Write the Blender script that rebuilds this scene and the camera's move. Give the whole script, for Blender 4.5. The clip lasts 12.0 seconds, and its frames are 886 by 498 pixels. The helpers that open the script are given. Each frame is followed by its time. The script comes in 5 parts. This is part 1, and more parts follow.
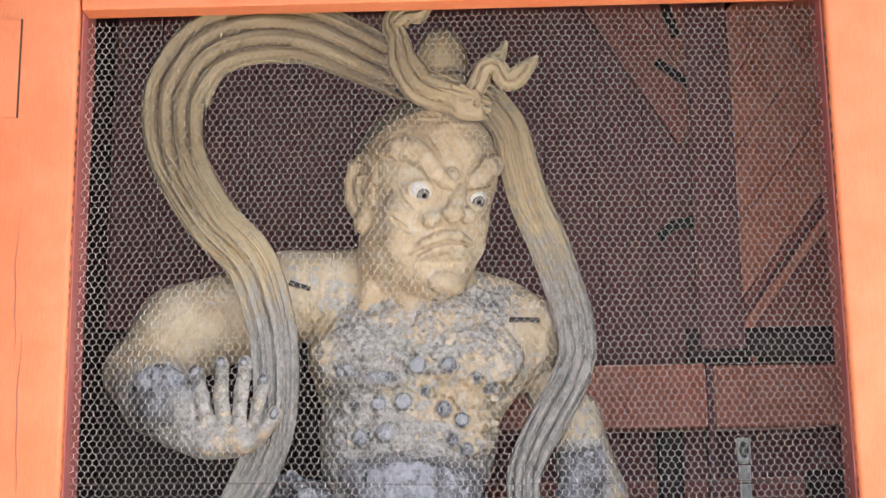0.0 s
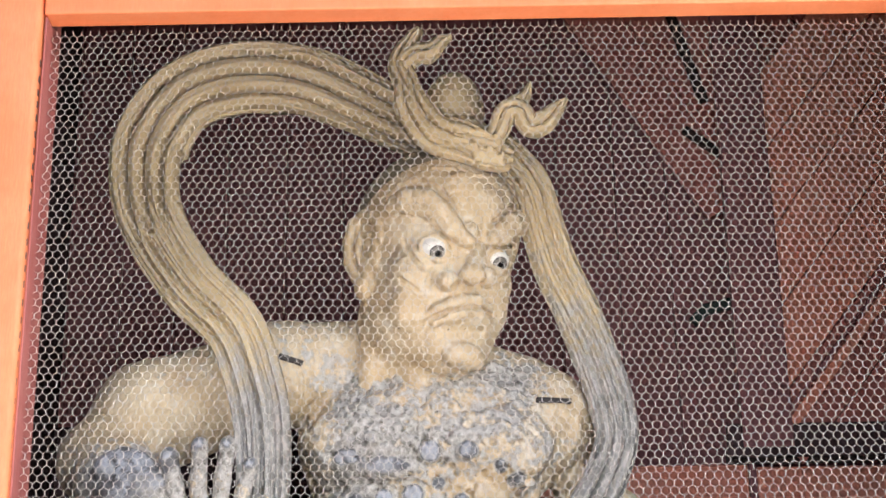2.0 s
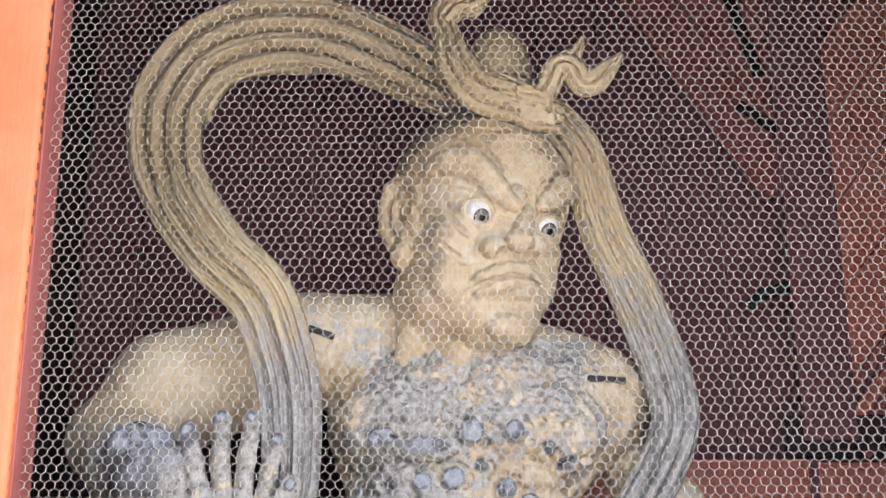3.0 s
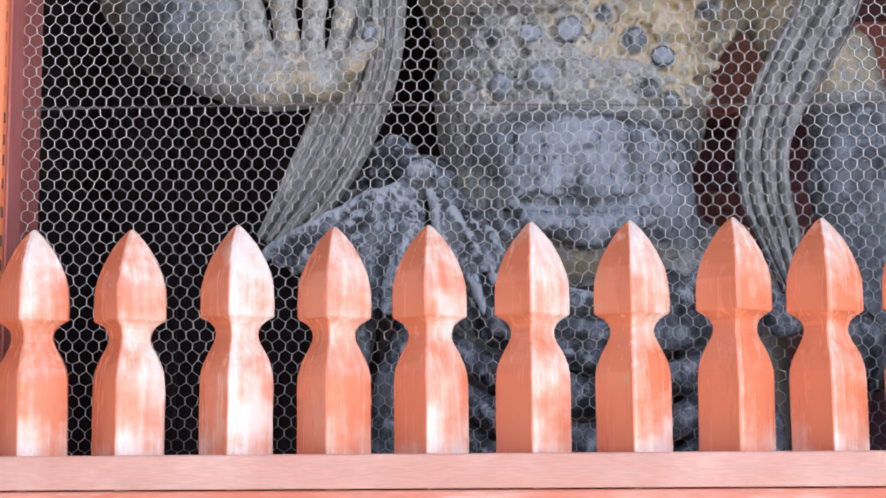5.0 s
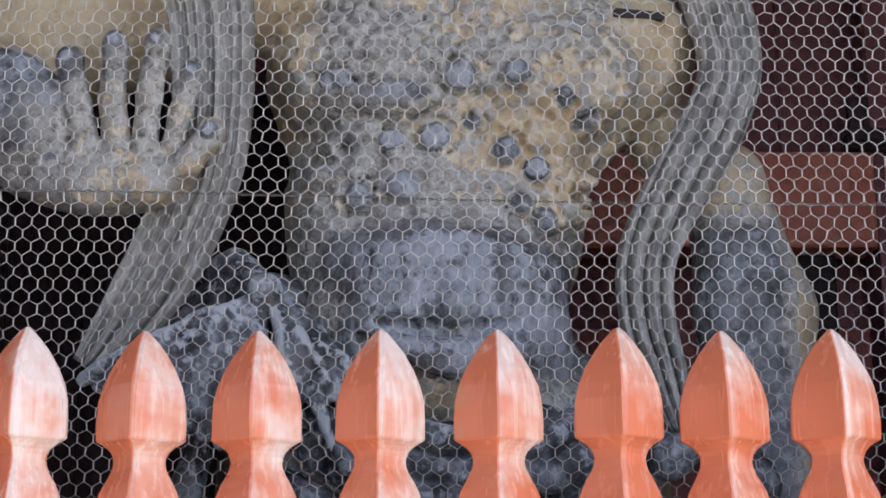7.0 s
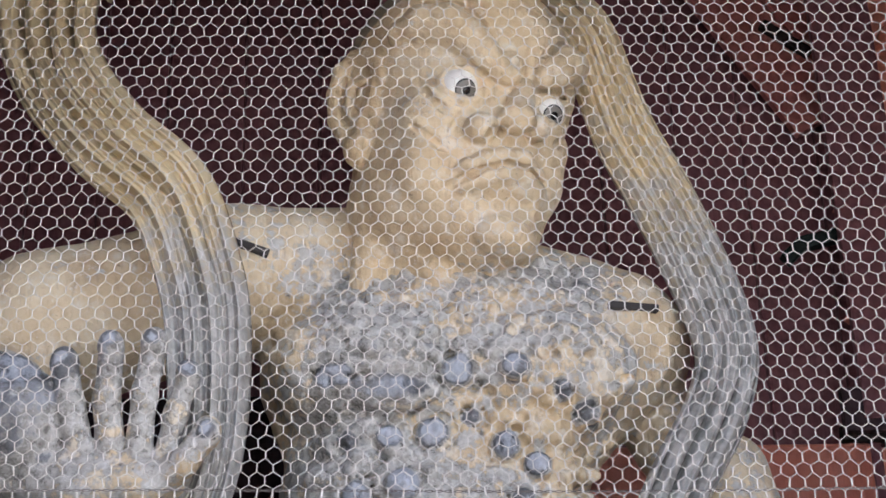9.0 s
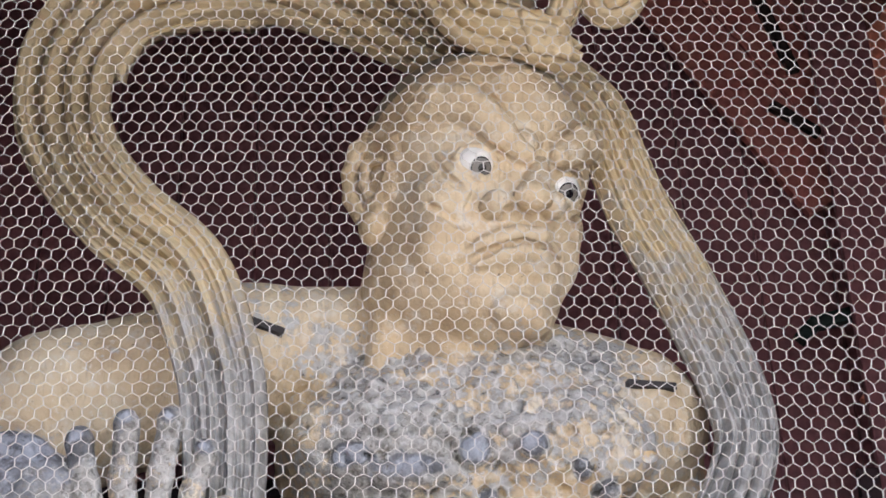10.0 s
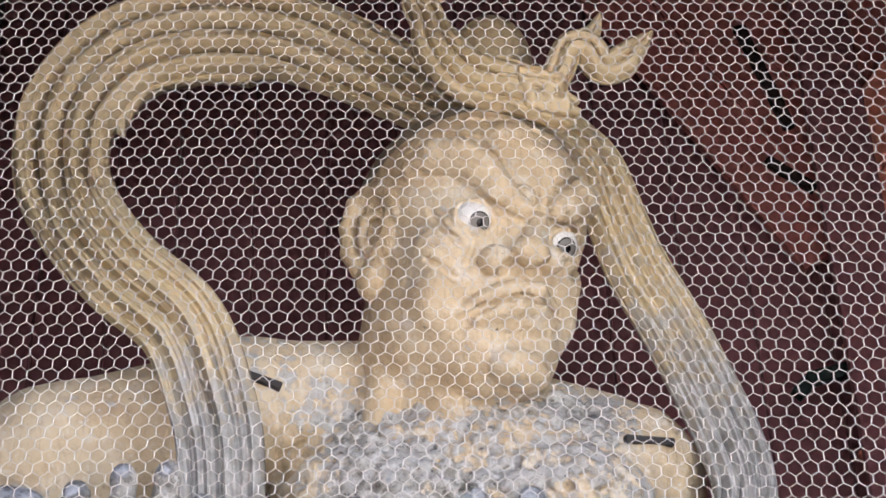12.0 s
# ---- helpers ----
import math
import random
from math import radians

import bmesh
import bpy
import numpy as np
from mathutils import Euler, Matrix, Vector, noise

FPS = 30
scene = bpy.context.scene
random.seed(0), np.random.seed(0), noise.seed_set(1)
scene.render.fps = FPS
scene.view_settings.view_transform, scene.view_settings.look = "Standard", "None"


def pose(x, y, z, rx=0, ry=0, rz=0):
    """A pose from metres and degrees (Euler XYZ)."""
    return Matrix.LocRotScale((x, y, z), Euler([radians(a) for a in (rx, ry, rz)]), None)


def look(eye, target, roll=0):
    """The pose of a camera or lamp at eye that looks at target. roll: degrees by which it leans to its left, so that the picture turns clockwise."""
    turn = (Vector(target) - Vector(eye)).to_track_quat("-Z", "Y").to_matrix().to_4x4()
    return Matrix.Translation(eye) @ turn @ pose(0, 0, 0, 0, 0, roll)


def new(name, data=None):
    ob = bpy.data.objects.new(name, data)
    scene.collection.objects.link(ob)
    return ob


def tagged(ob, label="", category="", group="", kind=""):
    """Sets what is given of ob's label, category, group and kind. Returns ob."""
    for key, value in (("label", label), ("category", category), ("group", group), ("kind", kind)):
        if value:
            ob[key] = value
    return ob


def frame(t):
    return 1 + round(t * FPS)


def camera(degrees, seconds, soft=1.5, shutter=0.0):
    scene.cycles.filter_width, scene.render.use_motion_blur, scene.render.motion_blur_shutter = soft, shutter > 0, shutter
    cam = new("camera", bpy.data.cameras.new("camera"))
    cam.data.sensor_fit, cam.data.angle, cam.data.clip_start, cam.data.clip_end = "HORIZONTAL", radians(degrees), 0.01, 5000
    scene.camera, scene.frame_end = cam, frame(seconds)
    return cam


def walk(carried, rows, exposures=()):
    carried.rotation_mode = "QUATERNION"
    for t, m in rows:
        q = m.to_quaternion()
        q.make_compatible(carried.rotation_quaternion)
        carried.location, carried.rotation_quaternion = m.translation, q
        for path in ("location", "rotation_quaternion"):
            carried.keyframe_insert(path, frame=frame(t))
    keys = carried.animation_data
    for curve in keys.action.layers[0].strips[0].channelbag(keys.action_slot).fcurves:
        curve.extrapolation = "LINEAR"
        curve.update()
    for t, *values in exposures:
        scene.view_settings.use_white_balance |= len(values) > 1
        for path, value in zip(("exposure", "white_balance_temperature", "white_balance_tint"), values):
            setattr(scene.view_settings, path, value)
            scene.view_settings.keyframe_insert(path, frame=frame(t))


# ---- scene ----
cam = camera(31.5, 12.0, 1.75)
PATH = [
    (0, (0.498, -5.463, 1.554), (0.438, -3.52, 2.025), -0.8),
    (0.5, (0.46, -5.169, 1.514), (0.422, -3.236, 2.024), -1.4),
    (1, (0.441, -4.872, 1.489), (0.393, -2.951, 2.044), -0.7),
    (1.5, (0.343, -4.657, 1.486), (0.344, -2.745, 2.073), -0.6),
    (2, (0.223, -4.419, 1.451), (0.226, -2.533, 2.116), -1.0),
    (2.5, (0.159, -4.135, 1.408), (0.168, -2.27, 2.13), -0.6),
    (4.3, (0.05, -3.29, 1.38), (-0.051, -1.341, 1.82), -0.3),
    (4.5, (0.052, -3.167, 1.368), (-0.048, -1.205, 1.742), -0.7),
    (5, (0.041, -2.918, 1.379), (-0.093, -0.939, 1.63), -0.4),
    (5.5, (0.029, -2.663, 1.353), (-0.043, -0.681, 1.614), -1.9),
    (6, (0.067, -2.488, 1.346), (0.036, -0.51, 1.636), -0.35),
    (6.5, (0.07, -2.447, 1.351), (0.078, -0.482, 1.72), 0.3),
    (7, (0.068, -2.442, 1.36), (0.099, -0.494, 1.813), -0.1),
    (7.5, (0.072, -2.446, 1.365), (0.116, -0.526, 1.922), -0.7),
    (7.7, (0.074, -2.451, 1.368), (0.121, -0.544, 1.969), -0.9),
    (9.5, (-0.016, -2.365, 1.336), (0.051, -0.57, 2.215), -1.7),
    (10, (-0.028, -2.361, 1.333), (0.038, -0.587, 2.255), -1.8),
    (10.5, (-0.028, -2.365, 1.325), (0.036, -0.608, 2.279), -1.5),
    (11, (-0.028, -2.37, 1.319), (0.037, -0.623, 2.29), -1.7),
    (11.5, (-0.032, -2.369, 1.32), (0.036, -0.626, 2.299), -1.8),
    (12, (-0.04, -2.365, 1.335), (0.035, -0.624, 2.316), -1.8),
]

EXPOSURES = [(0, 1.6, 6800, 12), (0.5, 1.72, 6850, 12), (1.0, 1.82, 6950, 12), (1.5, 1.9, 6900, 12), (2.5, 1.8, 6600, 12), (4.5, 1.56, 6000, 12), (5.2, 1.13, 5950, 12), (6.0, 0.76, 6000, 12), (7.0, 0.92, 6050, 12), (7.7, 1.30, 6050, 12), (9.5, 1.5, 6250, 14), (12, 1.74, 6400, 15)]
walk(cam, [(t, look(eye, target, roll)) for t, eye, target, roll in PATH], EXPOSURES)

# ---- daylight ----
world = bpy.data.worlds.new("open_sky")
scene.world = world
world.use_nodes = True
wn = world.node_tree.nodes
sky = wn.new("ShaderNodeTexSky")
sky.sky_type, sky.sun_disc = "NISHITA", False
sky.sun_elevation, sky.sun_rotation = radians(58), radians(133)
sky.air_density, sky.dust_density, sky.ozone_density = 1.0, 3.0, 1.0
world.node_tree.links.new(sky.outputs[0], wn["Background"].inputs[0])
wn["Background"].inputs[1].default_value = 0.15
sun_data = bpy.data.lights.new("sun", "SUN")
sun_data.energy, sun_data.angle, sun_data.color = 5.0, radians(1), (1.0, 0.95, 0.88)
sun = new("sun", sun_data)
sun.matrix_world = look((3.6, -3.4, 8.0), (0.0, 0.0, 0.0))


# ---- materials ----
class Nodes:
    """A short hand for node materials."""

    def __init__(self, name):
        self.mat = bpy.data.materials.new(name)
        self.mat.use_nodes = True
        self.tree = self.mat.node_tree
        self.bsdf = self.tree.nodes["Principled BSDF"]

    def node(self, kind, **sets):
        n = self.tree.nodes.new("ShaderNode" + kind)
        for key, value in sets.items():
            n.inputs[key.replace("_", " ")].default_value = value
        return n

    def link(self, a, b):
        self.tree.links.new(a, b)

    def coords(self, scale=(1, 1, 1), shift=False):
        tc = self.node("TexCoord")
        mp = self.node("Mapping")
        mp.inputs["Scale"].default_value = scale
        self.link(tc.outputs["Object"], mp.inputs["Vector"])
        if shift:
            info = self.node("ObjectInfo")
            mul = self.node("Math")
            mul.operation = "MULTIPLY"
            mul.inputs[1].default_value = 37.0
            self.link(info.outputs["Random"], mul.inputs[0])
            comb = self.node("CombineXYZ")
            for k in range(3):
                self.link(mul.outputs[0], comb.inputs[k])
            self.link(comb.outputs[0], mp.inputs["Location"])
        return mp.outputs[0]

    def noise(self, vec, scale, detail=5.0, rough=0.6):
        n = self.node("TexNoise", Scale=scale, Detail=detail, Roughness=rough)
        self.link(vec, n.inputs["Vector"])
        return n.outputs["Fac"]

    def ramp(self, fac, *stops):
        r = self.node("ValToRGB")
        el = r.color_ramp.elements
        while len(el) < len(stops):
            el.new(0.5)
        for e, (p, c) in zip(el, stops):
            e.position = p
            e.color = (*c, 1) if isinstance(c, tuple) else (c, c, c, 1)
        self.link(fac, r.inputs[0])
        return r.outputs[0]

    def mix(self, fac, a, b, blend="MIX"):
        m = self.node("Mix")
        m.data_type, m.blend_type = "RGBA", blend
        for value, slot in ((fac, 0), (a, 6), (b, 7)):
            if isinstance(value, (int, float)):
                m.inputs[slot].default_value = value
            elif isinstance(value, tuple):
                m.inputs[slot].default_value = (*value, 1)
            else:
                self.link(value, m.inputs[slot])
        return m.outputs[2]

    def math(self, op, a, b):
        m = self.node("Math")
        m.operation = op
        for k, v in enumerate((a, b)):
            if isinstance(v, (int, float)):
                m.inputs[k].default_value = v
            else:
                self.link(v, m.inputs[k])
        return m.outputs[0]

    def height(self):
        g = self.node("NewGeometry")
        s = self.node("SeparateXYZ")
        self.link(g.outputs["Position"], s.inputs[0])
        return s.outputs[2]

    def done(self, color, rough=0.6, bump=None, strength=0.3, distance=0.004, metal=0.0, specular=0.5):
        if isinstance(color, tuple):
            self.bsdf.inputs["Base Color"].default_value = (*color, 1)
        else:
            self.link(color, self.bsdf.inputs["Base Color"])
        if isinstance(rough, (int, float)):
            self.bsdf.inputs["Roughness"].default_value = rough
        else:
            self.link(rough, self.bsdf.inputs["Roughness"])
        self.bsdf.inputs["Metallic"].default_value = metal
        self.bsdf.inputs["Specular IOR Level"].default_value = specular
        if bump is not None:
            b = self.node("Bump", Strength=strength, Distance=distance)
            self.link(bump, b.inputs["Height"])
            self.link(b.outputs[0], self.bsdf.inputs["Normal"])
        return self.mat


def vermilion(name, base, faded, bare, wear, grain=(9, 9, 0.7), rough=0.45, shift=True):
    """Painted timber: fresh paint, chalky faded paint and bare wood, along the grain."""
    n = Nodes(name)
    v = n.coords((1, 1, 1), shift)
    g = n.coords(grain, shift)
    streak = n.noise(g, 6.0, 8.0, 0.65)
    cloud = n.noise(v, 4.5, 5.0)
    fine = n.noise(g, 40.0, 4.0)
    c = n.mix(n.ramp(cloud, (0.38, 0.0), (0.68, 1.0)), base, faded)
    c = n.mix(n.math("MULTIPLY", n.ramp(streak, (wear, 0.0), (wear + 0.2, 1.0)), 0.75), c, bare)
    c = n.mix(0.25, c, n.ramp(fine, (0.3, (0.35, 0.3, 0.28)), (0.7, (1.0, 1.0, 1.0))), "MULTIPLY")
    r = n.ramp(streak, (0.3, rough - 0.08), (0.75, rough + 0.25))
    return n.done(c, r, n.math("ADD", streak, n.math("MULTIPLY", fine, 0.4)), 0.35, 0.003)


POST_RED = vermilion("post_vermilion", (0.80, 0.23, 0.095), (0.82, 0.28, 0.13), (0.76, 0.44, 0.30), 0.66, shift=False)
RAIL_RED = vermilion("rail_faded", (0.60, 0.31, 0.25), (0.68, 0.42, 0.36), (0.50, 0.36, 0.31), 0.55, grain=(0.7, 9, 9), rough=0.5)
BOARD_RED = vermilion("board_worn", (0.62, 0.19, 0.12), (0.68, 0.32, 0.25), (0.70, 0.50, 0.43), 0.5, grain=(0.9, 6, 6), rough=0.5)
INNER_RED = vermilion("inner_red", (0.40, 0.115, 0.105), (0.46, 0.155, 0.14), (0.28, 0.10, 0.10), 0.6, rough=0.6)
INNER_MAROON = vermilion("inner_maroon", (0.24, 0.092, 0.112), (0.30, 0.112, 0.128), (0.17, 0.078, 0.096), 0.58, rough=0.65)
# INNER_LIT is INNER_RED lightened, to paint in glow bounced off the posts
INNER_LIT = vermilion("inner_red_lit", (0.72, 0.22, 0.15), (0.75, 0.28, 0.20), (0.55, 0.19, 0.14), 0.62, rough=0.55)


def picket_paint():
    """Vermilion stakes: bleached in patches, chalky at tip and foot, with a few dark cracks; one side lightened as if
    lit.
    """
    n = Nodes("picket_vermilion")
    v = n.coords((1, 1, 1), True)
    g = n.coords((14, 14, 0.9), True)
    info = n.node("ObjectInfo")
    cloud = n.noise(v, 7.0, 4.0)
    streak = n.noise(g, 4.0, 7.0, 0.65)
    fine = n.noise(g, 22.0, 5.0)
    sep = n.node("SeparateXYZ")
    tc = n.node("TexCoord")
    n.link(tc.outputs["Object"], sep.inputs[0])
    tip = n.ramp(sep.outputs[2], (0.0, 0.16), (0.10, 0.0), (0.31, 0.02), (0.42, 0.24))
    fade = n.math("ADD", n.math("ADD", cloud, tip), n.math("MULTIPLY", n.math("SUBTRACT", streak, 0.5), 0.35))
    fade = n.math("ADD", fade, n.math("MULTIPLY", n.math("SUBTRACT", info.outputs["Random"], 0.5), 0.16))
    # right face chalkier, with light painted in: paler right, deeper left, pale arris highlight
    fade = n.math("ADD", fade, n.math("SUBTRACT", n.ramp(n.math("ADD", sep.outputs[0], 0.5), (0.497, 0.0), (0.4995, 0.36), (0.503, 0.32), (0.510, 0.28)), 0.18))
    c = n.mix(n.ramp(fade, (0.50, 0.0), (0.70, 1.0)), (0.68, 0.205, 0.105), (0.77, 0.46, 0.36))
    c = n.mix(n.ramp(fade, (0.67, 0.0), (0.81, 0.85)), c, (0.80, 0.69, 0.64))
    c = n.mix(n.ramp(fine, (0.26, 0.6), (0.34, 0.0)), c, (0.26, 0.10, 0.07))
    c = n.mix(n.ramp(n.noise(v, 16.0, 3.0), (0.66, 0.0), (0.74, 0.45)), c, (0.52, 0.33, 0.17))
    return n.done(c, n.ramp(streak, (0.3, 0.14), (0.7, 0.34)), n.math("ADD", streak, n.math("MULTIPLY", fine, 0.5)), 0.3, 0.002, specular=0.8)


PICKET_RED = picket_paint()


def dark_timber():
    n = Nodes("near_black_timber")
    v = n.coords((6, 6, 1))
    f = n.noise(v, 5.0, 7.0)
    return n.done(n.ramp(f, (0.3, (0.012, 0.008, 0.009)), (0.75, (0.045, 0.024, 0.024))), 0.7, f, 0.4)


DARK = dark_timber()
# near-black maroon: shade painted on the left side, and the panel's own colour
DARK_AND_SHADED = vermilion("dark_and_shaded_maroon", (0.050, 0.026, 0.033), (0.075, 0.040, 0.050), (0.030, 0.018, 0.022), 0.58, rough=0.7)


def plain_metal(name, color, rough, metal, spot=0.25):
    n = Nodes(name)
    f = n.noise(n.coords(), 60.0, 4.0)
    c = n.mix(n.math("MULTIPLY", f, spot), color, (color[0] * 0.5, color[1] * 0.45, color[2] * 0.4))
    return n.done(c, rough, f, 0.15, 0.001, metal)


WIRE = plain_metal("galvanised_wire", (0.64, 0.62, 0.59), 0.45, 0.35)
SEAM_WIRE = plain_metal("rusty_wire", (0.13, 0.115, 0.11), 0.6, 0.3)
IRON = plain_metal("dark_iron", (0.03, 0.05, 0.05), 0.5, 0.6)
STAPLE = plain_metal("staple_steel", (0.10, 0.09, 0.09), 0.5, 0.7)


def carved_skin():
    """Cypress-wood flesh: tan pigment on a pale ground, grey weathering and chips."""
    n = Nodes("carved_skin")
    v = n.coords()
    cloud = n.noise(v, 3.2, 6.0)
    mott = n.noise(v, 14.0, 7.0, 0.68)
    chips = n.noise(v, 34.0, 8.0, 0.72)
    specks = n.noise(v, 95.0, 4.0, 0.6)
    grain = n.noise(n.coords((12, 12, 1.2)), 7.0, 6.0)
    tan = n.mix(n.ramp(cloud, (0.38, 0.0), (0.62, 1.0)), (0.63, 0.49, 0.305), (0.73, 0.615, 0.425))
    tan = n.mix(n.ramp(mott, (0.52, 0.0), (0.66, 0.85)), tan, (0.53, 0.40, 0.25))
    tan = n.mix(n.ramp(mott, (0.34, 0.8), (0.46, 0.0)), tan, (0.76, 0.71, 0.61))
    tan = n.mix(n.ramp(chips, (0.60, 0.0), (0.66, 0.8)), tan, (0.80, 0.76, 0.68))
    tan = n.mix(n.ramp(chips, (0.29, 0.9), (0.36, 0.0)), tan, (0.16, 0.12, 0.10))
    tan = n.mix(n.ramp(specks, (0.24, 0.8), (0.30, 0.0)), tan, (0.10, 0.08, 0.07))
    tan = n.mix(n.ramp(grain, (0.30, 0.45), (0.44, 0.0)), tan, (0.34, 0.26, 0.18))
    flakes = n.noise(v, 40.0, 7.0, 0.66)
    grey = n.mix(n.ramp(mott, (0.40, 0.0), (0.58, 1.0)), (0.26, 0.258, 0.245), (0.49, 0.49, 0.465))
    grey = n.mix(n.ramp(flakes, (0.52, 0.0), (0.60, 0.6)), grey, (0.60, 0.60, 0.58))
    grey = n.mix(n.ramp(flakes, (0.37, 0.75), (0.45, 0.0)), grey, (0.10, 0.098, 0.096))
    grey = n.mix(n.ramp(chips, (0.54, 0.0), (0.61, 0.95)), grey, (0.62, 0.62, 0.61))
    grey = n.mix(n.ramp(chips, (0.34, 0.9), (0.42, 0.0)), grey, (0.075, 0.072, 0.074))
    grey = n.mix(n.ramp(specks, (0.66, 0.0), (0.72, 0.7)), grey, (0.60, 0.52, 0.40))
    att = n.node("Attribute")
    att.attribute_name = "weather"
    w = n.math("ADD", att.outputs["Fac"], n.math("MULTIPLY", n.math("SUBTRACT", mott, 0.5), 1.5))
    w = n.math("ADD", w, n.math("MULTIPLY", n.math("SUBTRACT", cloud, 0.5), 0.8))
    w = n.math("ADD", w, n.math("MULTIPLY", n.math("SUBTRACT", flakes, 0.5), 0.9))
    c = n.mix(n.ramp(w, (0.38, 0.0), (0.52, 0.95)), tan, grey)
    runs = n.noise(n.coords((1.3, 1.3, 1)), 7.0, 8.0, 0.68)
    slate = n.ramp(runs, (0.36, (0.05, 0.052, 0.06)), (0.50, (0.16, 0.17, 0.19)), (0.64, (0.36, 0.385, 0.43)))
    c = n.mix(n.ramp(n.math("MULTIPLY", w, 0.5), (0.42, 0.0), (0.52, 0.9)), c, slate)
    bloom = n.ramp(n.noise(n.coords((2.2, 2.2, 1)), 9.0, 9.0, 0.74), (0.36, (0.06, 0.065, 0.078)), (0.43, (0.34, 0.37, 0.42)), (0.62, (0.56, 0.60, 0.67)))
    c = n.mix(n.ramp(n.math("MULTIPLY", w, 0.5), (0.60, 0.0), (0.70, 0.95)), c, bloom)
    bump = n.math("ADD", n.math("ADD", n.math("MULTIPLY", grain, 0.5), chips), n.math("MULTIPLY", mott, 1.2))
    return n.done(c, 0.62, bump, 0.55, 0.007, specular=0.3)


def carved_cloth():
    """Skirt of the statue: soft blue-grey with dark runs and pale ridges."""
    n = Nodes("carved_cloth")
    v = n.coords()
    mott = n.noise(v, 9.0, 7.0, 0.65)
    streak = n.noise(n.coords((2.2, 2.2, 1.4)), 6.5, 8.0, 0.66)
    specks = n.noise(v, 60.0, 5.0, 0.65)
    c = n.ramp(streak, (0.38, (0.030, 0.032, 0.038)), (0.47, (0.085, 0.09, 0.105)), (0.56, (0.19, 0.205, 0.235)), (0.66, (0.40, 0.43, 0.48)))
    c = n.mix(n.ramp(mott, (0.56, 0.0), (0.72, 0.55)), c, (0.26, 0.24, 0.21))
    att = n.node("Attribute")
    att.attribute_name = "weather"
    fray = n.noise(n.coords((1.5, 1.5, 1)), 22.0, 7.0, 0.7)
    # paler the further a fold stands out, broken up by noise
    ridge_pale = n.ramp(n.math("ADD", att.outputs["Fac"], n.math("MULTIPLY", n.math("SUBTRACT", fray, 0.5), 1.3)), (0.36, 0.0), (0.58, 0.9))
    c = n.mix(ridge_pale, c, (0.56, 0.605, 0.665))
    c = n.mix(n.ramp(specks, (0.62, 0.0), (0.70, 0.6)), c, (0.55, 0.57, 0.60))
    c = n.mix(n.ramp(specks, (0.30, 0.6), (0.38, 0.0)), c, (0.05, 0.05, 0.055))
    return n.done(c, 0.55, n.math("ADD", streak, mott), 0.45, 0.008, specular=0.35)


def carved_ribbon():
    """Scarf of the statue: ochre pigment, washed grey where the rain blows in."""
    n = Nodes("carved_ribbon")
    v = n.coords()
    cloud = n.noise(v, 3.0, 5.0)
    mott = n.noise(v, 16.0, 7.0, 0.65)
    c = n.mix(n.ramp(cloud, (0.35, 0.0), (0.65, 1.0)), (0.61, 0.49, 0.285), (0.72, 0.605, 0.40))
    c = n.mix(n.ramp(mott, (0.54, 0.0), (0.70, 0.6)), c, (0.36, 0.29, 0.20))
    c = n.mix(n.ramp(n.noise(v, 44.0, 6.0, 0.7), (0.30, 0.5), (0.38, 0.0)), c, (0.30, 0.24, 0.17))
    grey = n.mix(n.ramp(mott, (0.35, 0.0), (0.62, 1.0)), (0.26, 0.26, 0.245), (0.52, 0.51, 0.48))
    att = n.node("Attribute")
    att.attribute_name = "weather"
    w = n.math("ADD", att.outputs["Fac"], n.math("MULTIPLY", n.math("SUBTRACT", mott, 0.5), 0.9))
    c = n.mix(n.ramp(w, (0.40, 0.0), (0.65, 1.0)), c, grey)
    return n.done(c, 0.6, n.math("ADD", mott, cloud), 0.3, 0.004, specular=0.3)


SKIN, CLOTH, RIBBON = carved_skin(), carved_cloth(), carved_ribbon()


def lacquer(name, color, rough):
    n = Nodes(name)
    f = n.noise(n.coords(), 25.0, 4.0)
    return n.done(n.mix(n.ramp(f, (0.5, 0.0), (0.75, 0.35)), color, tuple(0.6 * k for k in color)), rough)


EYE_WHITE, EYE_DARK, EYE_GREY = lacquer("eye_white", (0.90, 0.90, 0.88), 0.25), lacquer("eye_black", (0.012, 0.012, 0.014), 0.2), lacquer("eye_grey", (0.20, 0.19, 0.175), 0.25)
HAIR = lacquer("hair_grey", (0.30, 0.26, 0.19), 0.7)
SLOT = lacquer("mortise_dark", (0.05, 0.045, 0.045), 0.8)


def ground_stone(name, a, b, scale):
    n = Nodes(name)
    v = n.coords()
    f = n.noise(v, scale, 8.0, 0.7)
    g = n.noise(v, scale * 14, 3.0)
    return n.done(n.mix(0.3, n.ramp(f, (0.3, a), (0.7, b)), n.ramp(g, (0.3, 0.5), (0.7, 1.0)), "MULTIPLY"), 0.85, g, 0.5, 0.006)


PAVING = ground_stone("pale_gravel", (0.42, 0.40, 0.37), (0.54, 0.52, 0.48), 2.0)
STONE = ground_stone("plinth_stone", (0.17, 0.16, 0.15), (0.28, 0.27, 0.25), 5.0)
GREEN_WOOD = vermilion("greenish_wood", (0.22, 0.25, 0.22), (0.34, 0.37, 0.33), (0.12, 0.14, 0.13), 0.5, rough=0.6)
PALE_WOOD = vermilion("pale_wood", (0.74, 0.75, 0.73), (0.80, 0.80, 0.78), (0.26, 0.29, 0.28), 0.48, rough=0.6)


